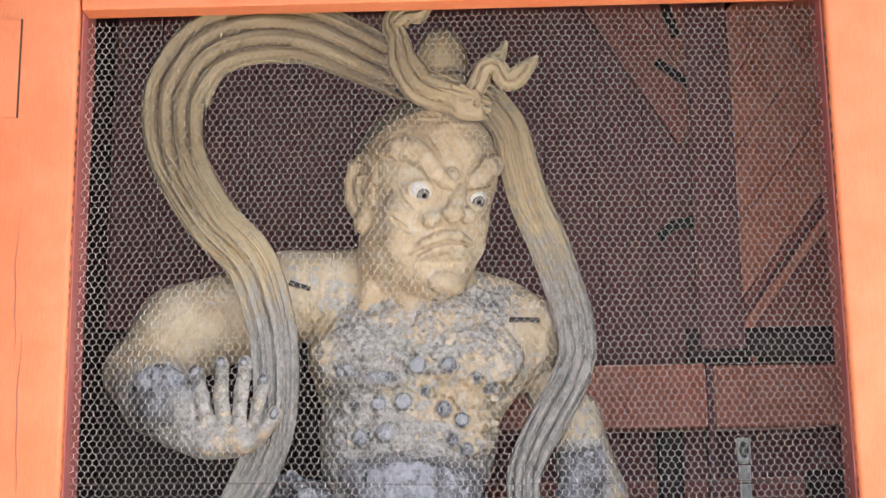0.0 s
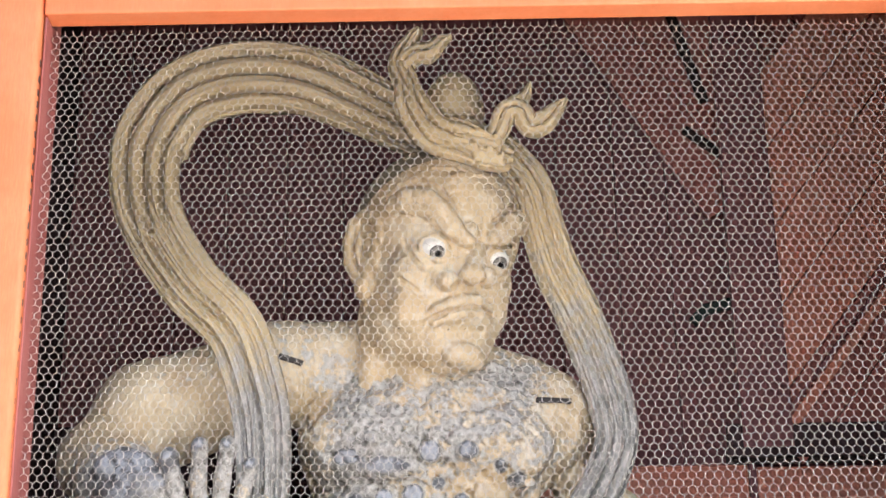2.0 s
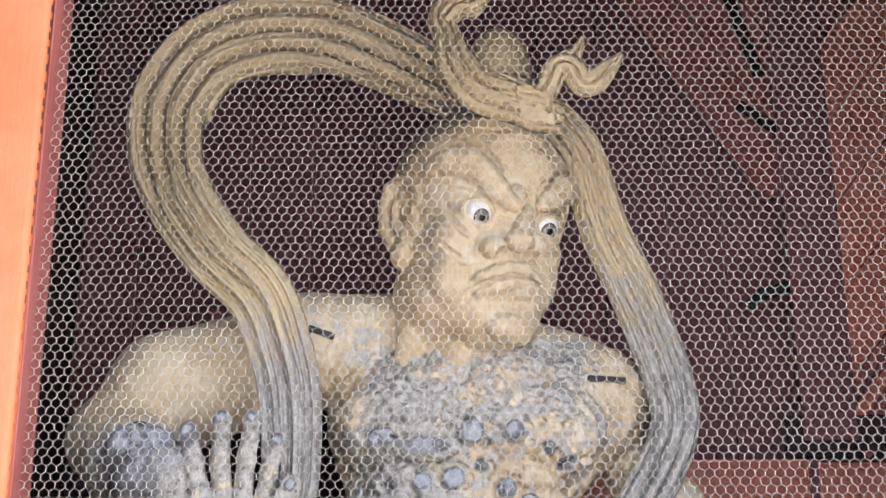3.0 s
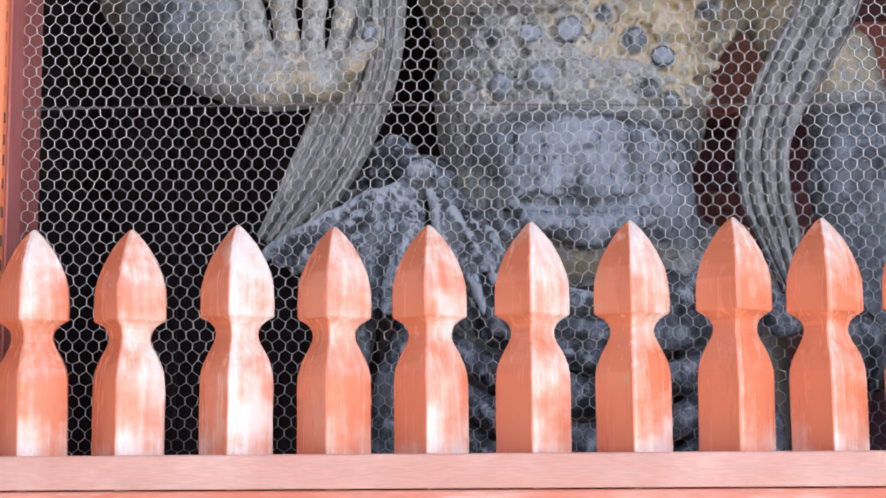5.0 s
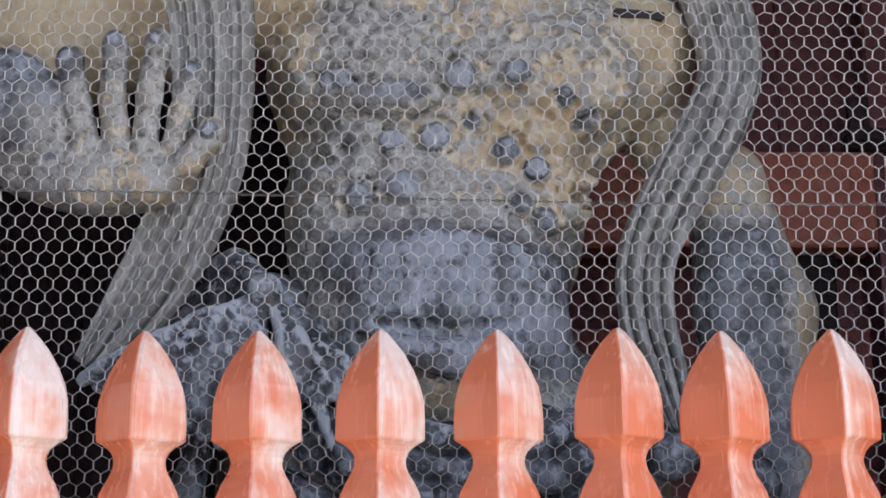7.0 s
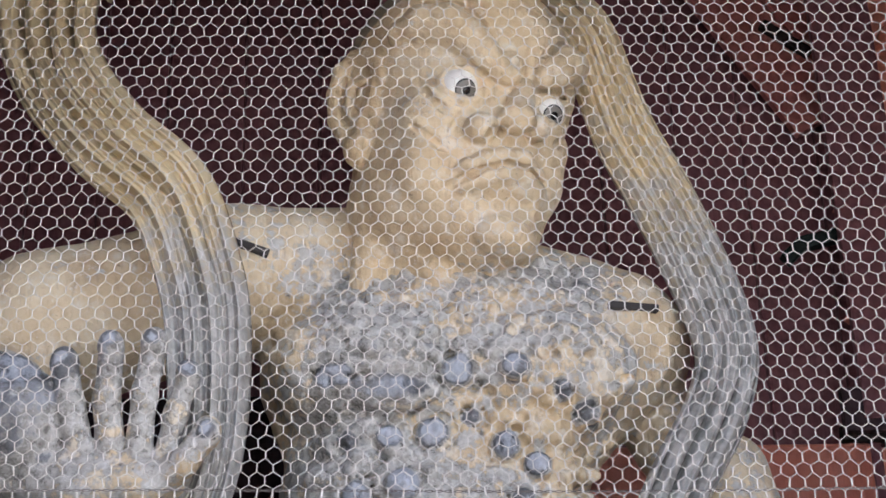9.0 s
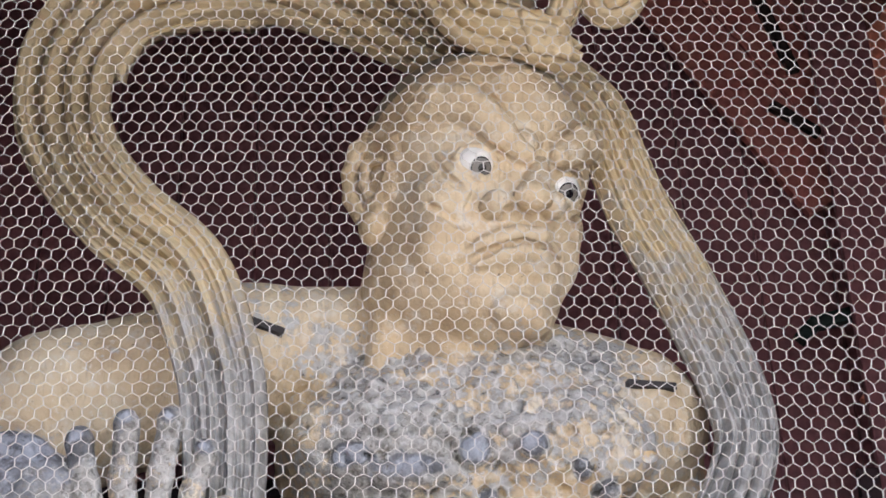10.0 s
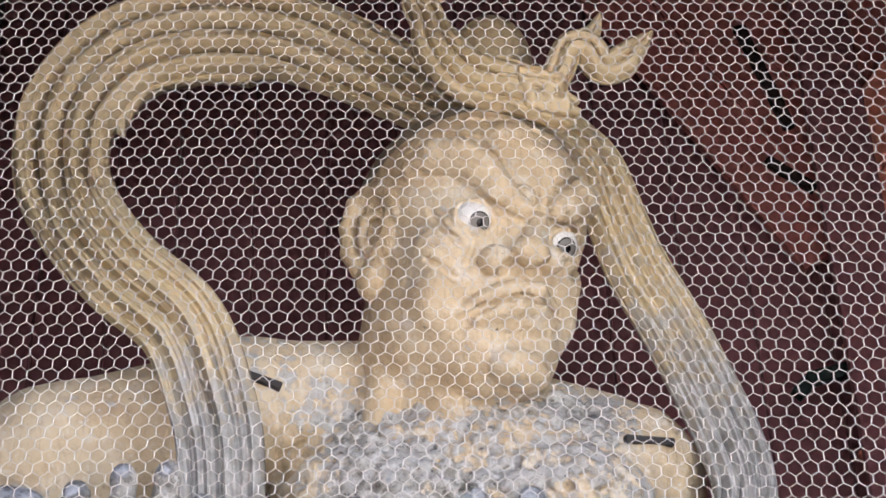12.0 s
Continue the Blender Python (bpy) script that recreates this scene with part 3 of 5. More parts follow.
def streamer(rows, folds, depth, steps=10, face=(0, -1, -0.25), across=40, curl=0.0, slot=0.3, calm=None):
    """A carved cloth band. rows: x, y, z, width. folds: ridges across it, depth: of the folds.
    calm: heights between which deep folds give way to fine pleats."""
    path = smooth_path(rows, steps)
    pts, width = path[:, :3], np.maximum(path[:, 3], 0.004)
    t = np.gradient(pts, axis=0)
    t /= np.linalg.norm(t, axis=1)[:, None]
    n = np.array(face, float) - t * (t @ np.array(face, float))[:, None]
    n /= np.linalg.norm(n, axis=1)[:, None]
    b = np.cross(t, n)
    u = np.linspace(-1, 1, across)
    verts = []
    for i in range(len(pts)):
        phase = 0.5 * math.sin(i * 0.09) + 0.3 * math.sin(i * 0.031 + 1)
        crest = np.abs(np.sin((u * 0.5 + 0.5) * folds * math.pi + phase))
        deep = crest**0.42 - slot * np.exp(-((crest / 0.16) ** 2)) + 0.05 * np.sin(u * folds * 5.1 + i * 0.04) * crest
        low = 0.55 + 0.25 * np.sin(u * 2.1 + 0.6 + i * 0.015) + 0.16 * np.sin(u * folds * 2.7 + i * 0.03) + 0.22 * np.abs(np.sin(u * folds * 2.3 - i * 0.022)) ** 0.6
        low = low - 0.35 * np.exp(-(((u - 0.22 - 0.3 * math.sin(i * 0.03)) / 0.05) ** 2)) - 0.28 * np.exp(-(((u + 0.45 - 0.2 * math.sin(i * 0.021)) / 0.045) ** 2))
        m = 0.0 if calm is None else min(1.0, max(0.0, (calm[0] - pts[i, 2]) / (calm[0] - calm[1])))
        m = m * m * (3 - 2 * m)
        wave = (1 - m) * deep + m * low
        fine = (0.02 + 0.03 * m) * np.sin(u * folds * 7.3 + i * 0.05) + (0.01 + 0.03 * m) * np.sin(u * folds * 12.1 - i * 0.02)
        lift = (wave + fine - 0.5) * depth * min(1.0, width[i] / 0.12) - 0.05 * curl * u**2
        lift = lift - 0.035 * np.clip((np.abs(u) - 0.86) / 0.14, 0, 1) ** 2
        front = pts[i] + np.outer(u * width[i] / 2, b[i]) + np.outer(lift, n[i])
        back = pts[i] + np.outer(u[::-1] * width[i] / 2 * 0.97, b[i]) - np.outer(0.045 - 0.03 * u**2 + 0.05 * curl * u**2, n[i])
        verts.append(np.vstack([front, back]))
    ring = 2 * across
    faces = []
    for i in range(len(pts) - 1):
        for j in range(ring):
            k = (j + 1) % ring
            faces.append((i * ring + j, (i + 1) * ring + j, (i + 1) * ring + k, i * ring + k))
    faces.append(tuple(range(ring)))
    faces.append(tuple((len(pts) - 1) * ring + j for j in range(ring))[::-1])
    return np.vstack(verts), faces


def head_frame():
    """Axes of the head: to its far side, forward, up; and its middle."""
    yaw, roll, nod = radians(31), radians(7), radians(6)
    n = np.array([math.sin(yaw), -math.cos(yaw), 0])
    u, w = np.array([math.cos(yaw), math.sin(yaw), 0]), np.array([0, 0, 1.0])
    u, w = u * math.cos(roll) - w * math.sin(roll), w * math.cos(roll) + u * math.sin(roll)
    n, w = n * math.cos(nod) - w * math.sin(nod), w * math.cos(nod) + n * math.sin(nod)
    return np.stack([u, n, w], 1), np.array([0.256, 1.195, 3.364]) - 0.285 * n


AXES, MID = head_frame()


def on_head(a, b, c):
    return MID + AXES @ np.array([a, b, c])


def model_head():
    clay = Clay((-0.36, 0.92, 2.74), (0.66, 1.98, 4.06), 0.0054)
    at = on_head

    def ball(p, r, k=0.03, carve=False):
        clay.ball(at(*p), r, k, AXES, carve)

    def line(points, radii, k=0.02, carve=False, out=0.0):
        clay.chain([at(a, b + out, c) for a, b, c in points], radii, k, carve)

    def rope(points, radii, k=0.008, out=0.014):
        line(points, radii, k, False, out)

    def groove(points, radii, k=0.006):
        line(points, [1.2 * r for r in radii], k, True, -0.003)

    def far(points, lift=0.030, back=0.010):
        """The same stroke on the other half of the face, which sits a little higher."""
        return [(0.017 - a, b - back, c + lift) for a, b, c in points]

    # skull, face, jaw, chin, neck
    ball((0.022, -0.085, 0.165), (0.325, 0.375, 0.352))
    ball((0, 0.01, -0.10), (0.255, 0.290, 0.33), 0.10)
    ball((0.02, 0.16, -0.33), (0.155, 0.13, 0.115), 0.08)
    clay.limb(at(0, -0.10, -0.25), (0.04, 1.60, 2.80), 0.225, 0.235, 0.06)
    ball((-0.160, 0.04, -0.26), (0.100, 0.16, 0.12), 0.08)
    ball((0.160, 0.04, -0.25), (0.085, 0.15, 0.12), 0.08)
    # cheek bones and the pouches beside the mouth
    ball((-0.165, 0.190, -0.085), (0.080, 0.066, 0.070), 0.07)
    ball((0.165, 0.185, -0.060), (0.075, 0.066, 0.070), 0.07)
    ball((-0.165, 0.200, -0.235), (0.070, 0.060, 0.080), 0.05)
    ball((0.165, 0.190, -0.165), (0.075, 0.060, 0.085), 0.05)
    # muzzle and chin boss
    ball((0.03, 0.225, -0.235), (0.125, 0.075, 0.075), 0.05)
    ball((0.050, 0.268, -0.378), (0.088, 0.066, 0.056), 0.010)
    # eye sockets
    ball((-0.128, 0.325, 0.000), (0.076, 0.066, 0.060), 0.030, True)
    ball((0.146, 0.310, 0.030), (0.070, 0.066, 0.058), 0.030, True)
    # brows: thick ropes that swell over the temple and end in a curl
    brow = [(-0.262, 0.095, 0.170), (-0.232, 0.160, 0.186), (-0.180, 0.212, 0.180), (-0.130, 0.250, 0.142), (-0.086, 0.277, 0.092), (-0.046, 0.292, 0.058), (-0.016, 0.300, 0.050)]
    over = [(-0.272, 0.070, 0.215), (-0.246, 0.112, 0.254), (-0.197, 0.176, 0.272), (-0.142, 0.234, 0.244), (-0.096, 0.275, 0.188), (-0.056, 0.297, 0.124), (-0.038, 0.306, 0.086)]
    under = [(-0.236, 0.166, 0.098), (-0.172, 0.236, 0.096), (-0.122, 0.266, 0.080), (-0.086, 0.290, 0.034), (-0.047, 0.304, 0.010), (-0.004, 0.304, 0.012)]
    thick, cut = [0.034, 0.050, 0.056, 0.053, 0.044, 0.034, 0.026], [0.006, 0.012, 0.016, 0.017, 0.015, 0.012, 0.007]
    rope(brow, thick, 0.010, 0.012)
    groove(over, cut)
    groove(under, [0.006, 0.009, 0.011, 0.012, 0.011, 0.006])
    other = [(0.235, 0.150, 0.215), (0.215, 0.190, 0.205), (0.165, 0.235, 0.170), (0.120, 0.264, 0.120), (0.088, 0.282, 0.088)]
    rope(other, [0.036, 0.052, 0.056, 0.046, 0.032], 0.010, 0.020)
    groove([(0.262, 0.110, 0.275), (0.215, 0.195, 0.275), (0.150, 0.258, 0.226), (0.100, 0.288, 0.168), (0.068, 0.300, 0.118)], [0.006, 0.013, 0.016, 0.014, 0.008])
    groove([(0.230, 0.180, 0.120), (0.165, 0.252, 0.098), (0.108, 0.286, 0.060), (0.072, 0.298, 0.046)], [0.007, 0.011, 0.011, 0.006])
    # whorls at the inner ends of the brows
    for p, turn in (((-0.012, 0.292, 0.098), 1), ((0.104, 0.268, 0.128), -1)):
        ball(p, (0.034, 0.026, 0.034), 0.008)
        ring = [(p[0] + turn * 0.024 * math.cos(radians(q)), p[1] + 0.026, p[2] + 0.024 * math.sin(radians(q))) for q in range(-60, 241, 50)]
        groove(ring, [0.0055] * len(ring))
        ball((p[0], p[1] + 0.016, p[2]), (0.012, 0.014, 0.012), 0.004)
    # furrow between the brows, swellings and veins of the forehead
    groove([(0.044, 0.305, 0.030), (0.046, 0.306, 0.100), (0.040, 0.300, 0.165)], [0.010, 0.012, 0.006])
    ball((0.060, 0.255, 0.235), (0.060, 0.032, 0.050), 0.040)
    ball((-0.035, 0.240, 0.285), (0.060, 0.026, 0.045), 0.040)
    rope([(-0.060, 0.205, 0.360), (-0.010, 0.235, 0.330), (0.030, 0.225, 0.345), (0.080, 0.195, 0.360)], [0.006, 0.010, 0.009, 0.005])
    rope([(-0.150, 0.160, 0.345), (-0.080, 0.205, 0.345), (-0.030, 0.240, 0.290)], [0.005, 0.009, 0.006])
    # rims of the staring eyes and the pouches under them
    for a0, b0, c0, side in ((-0.128, 0.276, -0.003, -1), (0.146, 0.264, 0.024, 1)):
        rim = []
        for q in range(0, 361, 30):
            a = 0.052 * math.cos(radians(q))
            rim.append((a0 + a, b0 - 0.65 * max(0.0, side * a) - 0.1 * max(0.0, -side * a), c0 + (0.044 if side < 0 else 0.038) * math.sin(radians(q)) + 0.10 * side * a))
        line(rim, [0.0115] * 13, 0.006)
    bag = [(-0.222, 0.170, 0.030), (-0.200, 0.238, -0.058), (-0.148, 0.290, -0.104), (-0.088, 0.306, -0.094)]
    groove(bag, [0.007, 0.011, 0.011, 0.006])
    groove(far(bag), [0.007, 0.011, 0.011, 0.006])
    # nose: ridge, broad tip, wings, nostrils
    rope([(0.040, 0.285, 0.040), (0.022, 0.305, -0.020), (0.004, 0.328, -0.078)], [0.026, 0.034, 0.046])
    ball((0.003, 0.346, -0.088), (0.054, 0.042, 0.038), 0.012)
    ball((-0.078, 0.308, -0.124), (0.044, 0.048, 0.040), 0.008)
    ball((0.082, 0.306, -0.066), (0.040, 0.046, 0.038), 0.008)
    ball((-0.046, 0.350, -0.150), (0.030, 0.050, 0.028), 0.004, True)
    ball((0.050, 0.350, -0.124), (0.027, 0.050, 0.026), 0.004, True)
    groove([(-0.130, 0.275, -0.085), (-0.138, 0.270, -0.135), (-0.112, 0.296, -0.165)], [0.006, 0.010, 0.006])
    # folds beside the nose, drooping lips
    groove([(-0.225, 0.205, -0.130), (-0.203, 0.240, -0.158), (-0.160, 0.262, -0.184), (-0.104, 0.296, -0.188), (-0.055, 0.312, -0.176)], [0.005, 0.010, 0.012, 0.011, 0.006])
    rope([(-0.122, 0.240, -0.268), (-0.089, 0.272, -0.234), (-0.049, 0.290, -0.204), (-0.008, 0.300, -0.184), (0.054, 0.296, -0.170), (0.125, 0.262, -0.176)], [0.012, 0.019, 0.022, 0.023, 0.022, 0.013], 0.020)
    rope([(-0.092, 0.262, -0.284), (-0.039, 0.286, -0.252), (0.003, 0.296, -0.230), (0.070, 0.284, -0.214), (0.134, 0.246, -0.208)], [0.013, 0.019, 0.021, 0.019, 0.012], 0.020)
    groove([(-0.125, 0.262, -0.292), (-0.084, 0.294, -0.254), (-0.046, 0.312, -0.228), (-0.001, 0.322, -0.207), (0.064, 0.312, -0.192), (0.150, 0.262, -0.192)], [0.007, 0.010, 0.011, 0.011, 0.010, 0.007])
    line([(-0.060, 0.284, -0.322), (0.030, 0.302, -0.298), (0.110, 0.276, -0.276)], [0.012, 0.018, 0.012], 0.030, True)
    # ears: shell, hollow, rim, inner ridge, long lobe
    rim = [(-0.262, 0.058, 0.035), (-0.270, 0.030, 0.103), (-0.282, -0.023, 0.146), (-0.300, -0.089, 0.160), (-0.318, -0.126, 0.130), (-0.325, -0.128, 0.052), (-0.318, -0.101, -0.036), (-0.300, -0.052, -0.105)]
    inner = [(-0.286, -0.028, 0.070), (-0.304, -0.074, 0.066), (-0.304, -0.058, -0.005), (-0.288, -0.020, -0.068)]
    for half in (lambda p: p, lambda p: [(0.02 - a, b, c + 0.03) for a, b, c in p]):
        ball(half([(-0.268, -0.040, 0.010)])[0], (0.040, 0.090, 0.130), 0.015)
        ball(half([(-0.315, -0.030, 0.030)])[0], (0.042, 0.074, 0.104), 0.006, True)
        line(half(rim), [0.017, 0.024, 0.026, 0.025, 0.024, 0.024, 0.024, 0.022], 0.008)
        line(half(inner), [0.010, 0.015, 0.016, 0.012], 0.006)
        ball(half([(-0.290, -0.020, -0.030)])[0], (0.026, 0.020, 0.030), 0.006, True)
        line(half([(-0.262, 0.032, 0.020), (-0.258, 0.040, -0.055)]), [0.020, 0.022], 0.012)
        ball(half([(-0.280, -0.006, -0.142)])[0], (0.036, 0.046, 0.050), 0.022)
    # sinews of the neck
    for a, b in (((-0.20, -0.02, -0.30), (-0.14, 1.40, 2.86)), ((-0.05, 0.06, -0.40), (0.06, 1.33, 2.84)), ((0.10, 0.04, -0.38), (0.22, 1.36, 2.86))):
        clay.limb(at(*a), b, 0.04, 0.05, 0.04)
    clay.roughen((-0.3, 1.0, 2.8), (0.6, 1.9, 3.95), 0.05, 0.0016, 3)
    return clay


def eyeball(pile, centre, radius, gaze):
    """White ball with a dark ring and grey pupil, as rings round the gaze."""
    gaze = np.array(gaze, float) / np.linalg.norm(gaze)
    side = np.cross(gaze, (0, 0, 1.0))
    side /= np.linalg.norm(side)
    up = np.cross(side, gaze)
    polar = np.radians([0, 12, 20, 25, 29, 33, 42, 60, 85, 110, 140])
    verts, faces, mats = [], [], []
    for a in polar:
        for b in np.linspace(0, 2 * math.pi, 36, endpoint=False):
            verts.append(centre + radius * (math.cos(a) * gaze + math.sin(a) * (math.cos(b) * side + math.sin(b) * up)))
    for i in range(len(polar) - 1):
        for j in range(36):
            k = (j + 1) % 36
            faces.append((i * 36 + j, (i + 1) * 36 + j, (i + 1) * 36 + k, i * 36 + k))
            mats.append(4 if i < 1 else 5 if i < 3 else 5 if i < 4 else 4 if i < 5 else 3)
    pile.add(verts, faces, np.array(mats), 0.0)


# studs of the lost necklace and belt: x, z, radius
KNOBS = ((-0.216, 2.606, 0.036), (-0.180, 2.605, 0.028), (0.105, 2.630, 0.046), (0.246, 2.622, 0.042), (0.428, 2.530, 0.030), (0.402, 2.525, 0.024), (0.215, 2.441, 0.040), (0.290, 2.393, 0.038), (0.040, 2.477, 0.046), (-0.065, 2.465, 0.038), (-0.170, 2.459, 0.033), (-0.032, 2.339, 0.050), (-0.146, 2.322, 0.044), (0.253, 2.308, 0.036), (0.310, 2.268, 0.036), (0.132, 2.519, 0.030), (0.360, 2.570, 0.028))


def model_body():
    clay = Clay((-1.38, 0.72, 0.30), (1.12, 2.06, 3.30), 0.0095)
    ball, limb, chain = clay.ball, clay.limb, clay.chain
    # trunk
    ball((0.09, 1.58, 2.71), (0.52, 0.33, 0.33), 0.08)
    ball((0.03, 1.55, 2.38), (0.40, 0.31, 0.34), 0.10)
    ball((0.02, 1.50, 2.20), (0.365, 0.30, 0.26), 0.08)
    ball((0.04, 1.37, 2.00), (0.335, 0.30, 0.28), 0.06)
    ball((-0.12, 1.34, 2.67), (0.26, 0.19, 0.16), 0.06)
    ball((0.32, 1.37, 2.66), (0.24, 0.18, 0.16), 0.06)
    for s, x in ((-1, -0.14), (1, 0.27)):
        for k in range(3):
            ball((x + s * 0.02 * k, 1.33 + 0.01 * k, 2.47 - 0.09 * k), (0.12, 0.08, 0.045), 0.04)
    limb((0.07, 1.25, 2.80), (0.07, 1.18, 2.30), 0.010, 0.014, 0.04, True)
    # round belly with a navel boss over a deep fold, and the roll below it
    ball((0.055, 1.24, 2.115), (0.275, 0.165, 0.150), 0.04)
    chain([(-0.11, 1.125, 2.005), (-0.047, 1.090, 1.980), (0.044, 1.080, 1.962), (0.147, 1.095, 1.962), (0.260, 1.145, 1.995)], [0.010, 0.026, 0.032, 0.028, 0.010], 0.014, True)
    ball((0.110, 1.050, 2.020), (0.046, 0.045, 0.046), 0.010)
    chain([(-0.060, 1.09, 1.935), (0.055, 1.075, 1.905), (0.170, 1.09, 1.915), (0.265, 1.13, 1.950)], [0.024, 0.040, 0.040, 0.022], 0.014)
    chain([(-0.16, 1.15, 2.06), (-0.11, 1.12, 1.94), (-0.03, 1.11, 1.885), (0.06, 1.11, 1.858), (0.20, 1.13, 1.862)], [0.008, 0.018, 0.022, 0.020, 0.008], 0.014, True)
    ball((0.10, 1.085, 1.880), (0.040, 0.034, 0.030), 0.012)
    # neck, shoulders
    limb((0.03, 1.66, 3.10), (0.05, 1.62, 2.85), 0.23, 0.25, 0.06)
    limb((-0.02, 1.62, 3.08), (-0.52, 1.50, 3.03), 0.16, 0.17, 0.08)
    limb((0.10, 1.64, 3.04), (0.43, 1.64, 2.93), 0.15, 0.155, 0.08)
    # raised arm: upper arm, elbow, forearm, wrist
    limb((-0.50, 1.50, 2.99), (-0.98, 1.40, 2.82), 0.20, 0.21, 0.06)
    limb((-0.98, 1.40, 2.82), (-1.13, 1.28, 2.62), 0.20, 0.15, 0.06)
    limb((-1.11, 1.26, 2.62), (-0.93, 1.04, 2.44), 0.16, 0.14, 0.05)
    ball((-0.90, 1.00, 2.44), (0.13, 0.11, 0.13), 0.04)
    ball((-1.02, 1.12, 2.50), (0.15, 0.12, 0.16), 0.04)
    # open palm, heel of the hand, long straight fingers and the thumb
    ball((-0.70, 1.00, 2.31), (0.20, 0.075, 0.090), 0.04)
    chain([(-0.90, 1.02, 2.315), (-0.74, 0.965, 2.275), (-0.60, 0.955, 2.285), (-0.52, 0.965, 2.315)], [0.050, 0.050, 0.048, 0.036], 0.025)
    for base, mid, tip, r in (((-0.742, 0.965, 2.370), (-0.770, 0.948, 2.470), (-0.785, 0.935, 2.560), 0.035), ((-0.672, 0.955, 2.370), (-0.682, 0.930, 2.480), (-0.676, 0.918, 2.590), 0.034), ((-0.606, 0.955, 2.365), (-0.596, 0.925, 2.480), (-0.576, 0.912, 2.592), 0.033), ((-0.548, 0.960, 2.350), (-0.524, 0.932, 2.440), (-0.497, 0.922, 2.520), 0.030)):
        chain([base, mid, tip], [r * 0.98, r * 0.88, r * 0.84], 0.004)
        ball((tip[0], tip[1] - 0.006, tip[2] + 0.006), (r * 0.95, r * 0.95, r * 1.15), 0.006)
        ball(mid, (r * 0.98, r, r * 1.2), 0.008)
    chain([(-0.56, 0.955, 2.300), (-0.50, 0.930, 2.325), (-0.452, 0.918, 2.380)], [0.040, 0.034, 0.032], 0.010)
    ball((-0.448, 0.915, 2.388), (0.032, 0.030, 0.040), 0.006)
    # tufted bracelet round the wrist
    for q in range(7):
        a = radians(-80 + 35 * q)
        ball((-0.955 + 0.075 * math.cos(a), 0.985 + 0.012 * (q % 2), 2.475 + 0.085 * math.sin(a)), (0.060, 0.060, 0.062), 0.012)
    ball((-0.955, 0.965, 2.47), (0.070, 0.060, 0.075), 0.012)
    # lowered arm: deltoid cut off square below, upper arm set back, forearm, fist
    ball((0.525, 1.60, 2.80), (0.205, 0.20, 0.215), 0.06)
    limb((0.58, 1.66, 2.72), (0.68, 1.66, 2.52), 0.12, 0.10, 0.02)
    limb((0.68, 1.66, 2.56), (0.78, 1.56, 2.42), 0.10, 0.11, 0.04)
    limb((0.78, 1.50, 2.42), (0.84, 1.46, 2.06), 0.10, 0.145, 0.05)
    limb((0.84, 1.46, 2.06), (0.84, 1.40, 1.72), 0.145, 0.10, 0.05)
    ball((0.84, 1.38, 1.62), (0.12, 0.12, 0.13), 0.04)
    # legs
    limb((-0.22, 1.52, 1.70), (-0.34, 1.48, 0.95), 0.30, 0.20, 0.08)
    limb((-0.34, 1.48, 0.95), (-0.36, 1.52, 0.42), 0.19, 0.13, 0.06)
    limb((0.34, 1.55, 1.70), (0.48, 1.55, 0.95), 0.28, 0.20, 0.08)
    limb((0.48, 1.55, 0.95), (0.52, 1.58, 0.42), 0.19, 0.13, 0.06)
    ball((-0.38, 1.36, 0.40), (0.14, 0.28, 0.09), 0.05)
    ball((0.54, 1.42, 0.40), (0.14, 0.28, 0.09), 0.05)
    # worn relief of chest, belly and raised arm
    clay.roughen((-0.5, 0.9, 2.15), (0.72, 1.7, 3.02), 0.075, 0.010, 7)
    clay.roughen((-0.4, 0.9, 1.80), (0.5, 1.5, 2.3), 0.10, 0.005, 8)
    clay.roughen((-1.35, 0.8, 2.2), (-0.45, 1.6, 3.1), 0.08, 0.003, 9)
    clay.roughen((-0.45, 0.9, 2.0), (0.70, 1.62, 3.02), 0.065, 0.006, 7)
    clay.roughen((-0.30, 0.9, 2.2), (0.58, 1.50, 3.00), 0.028, 0.0040, 8)

    def face_of(x, z):
        column = clay.f[int((x - clay.low[0]) / clay.step), :, int((z - clay.low[2]) / clay.step)]
        return clay.low[1] + clay.step * float(np.argmax(column < 0))

    # crust of flaking pigment and worm holes
    rng = random.Random(21)
    for n in range(520):
        x, z = rng.uniform(-0.32, 0.50), rng.uniform(2.24, 3.00)
        if rng.random() > (1.0 if z > 2.62 else 0.45) or ((x - 0.12) / 0.46) ** 2 + ((z - 2.66) / 0.40) ** 2 > 1:
            continue
        y, r = face_of(x, z), rng.uniform(0.010, 0.026)
        if y > 1.55:
            continue
        if n % 3 == 0:
            ball((x, y - 0.002, z), (r * 0.9, 0.016, r * 0.6), 0.006, None, True)
        else:
            ball((x, y + 0.004, z), (r * rng.uniform(0.8, 1.5), 0.014, r), 0.006)
    # plate under the breast, studs with a hollow rim
    ball((-0.050, face_of(-0.05, 2.57) + 0.012, 2.572), (0.115, 0.040, 0.048), 0.012)
    for x, z, r in KNOBS:
        y, wide, tall = face_of(x, z), rng.uniform(0.85, 1.15), rng.uniform(0.85, 1.1)
        ball((x, y + 0.006, z), (r * 1.35 * wide, r * 0.5, r * 1.3 * tall), 0.012, None, True)
        ball((x, y + 0.014, z), (r * wide, r * 0.85, r * tall), 0.008)
        ball((x + 0.5 * r, y, z - 0.55 * r), (0.4 * r, 0.4 * r, 0.3 * r), 0.006)
    clay.roughen((-0.30, 0.9, 2.2), (0.50, 1.50, 2.70), 0.024, 0.0045, 15)
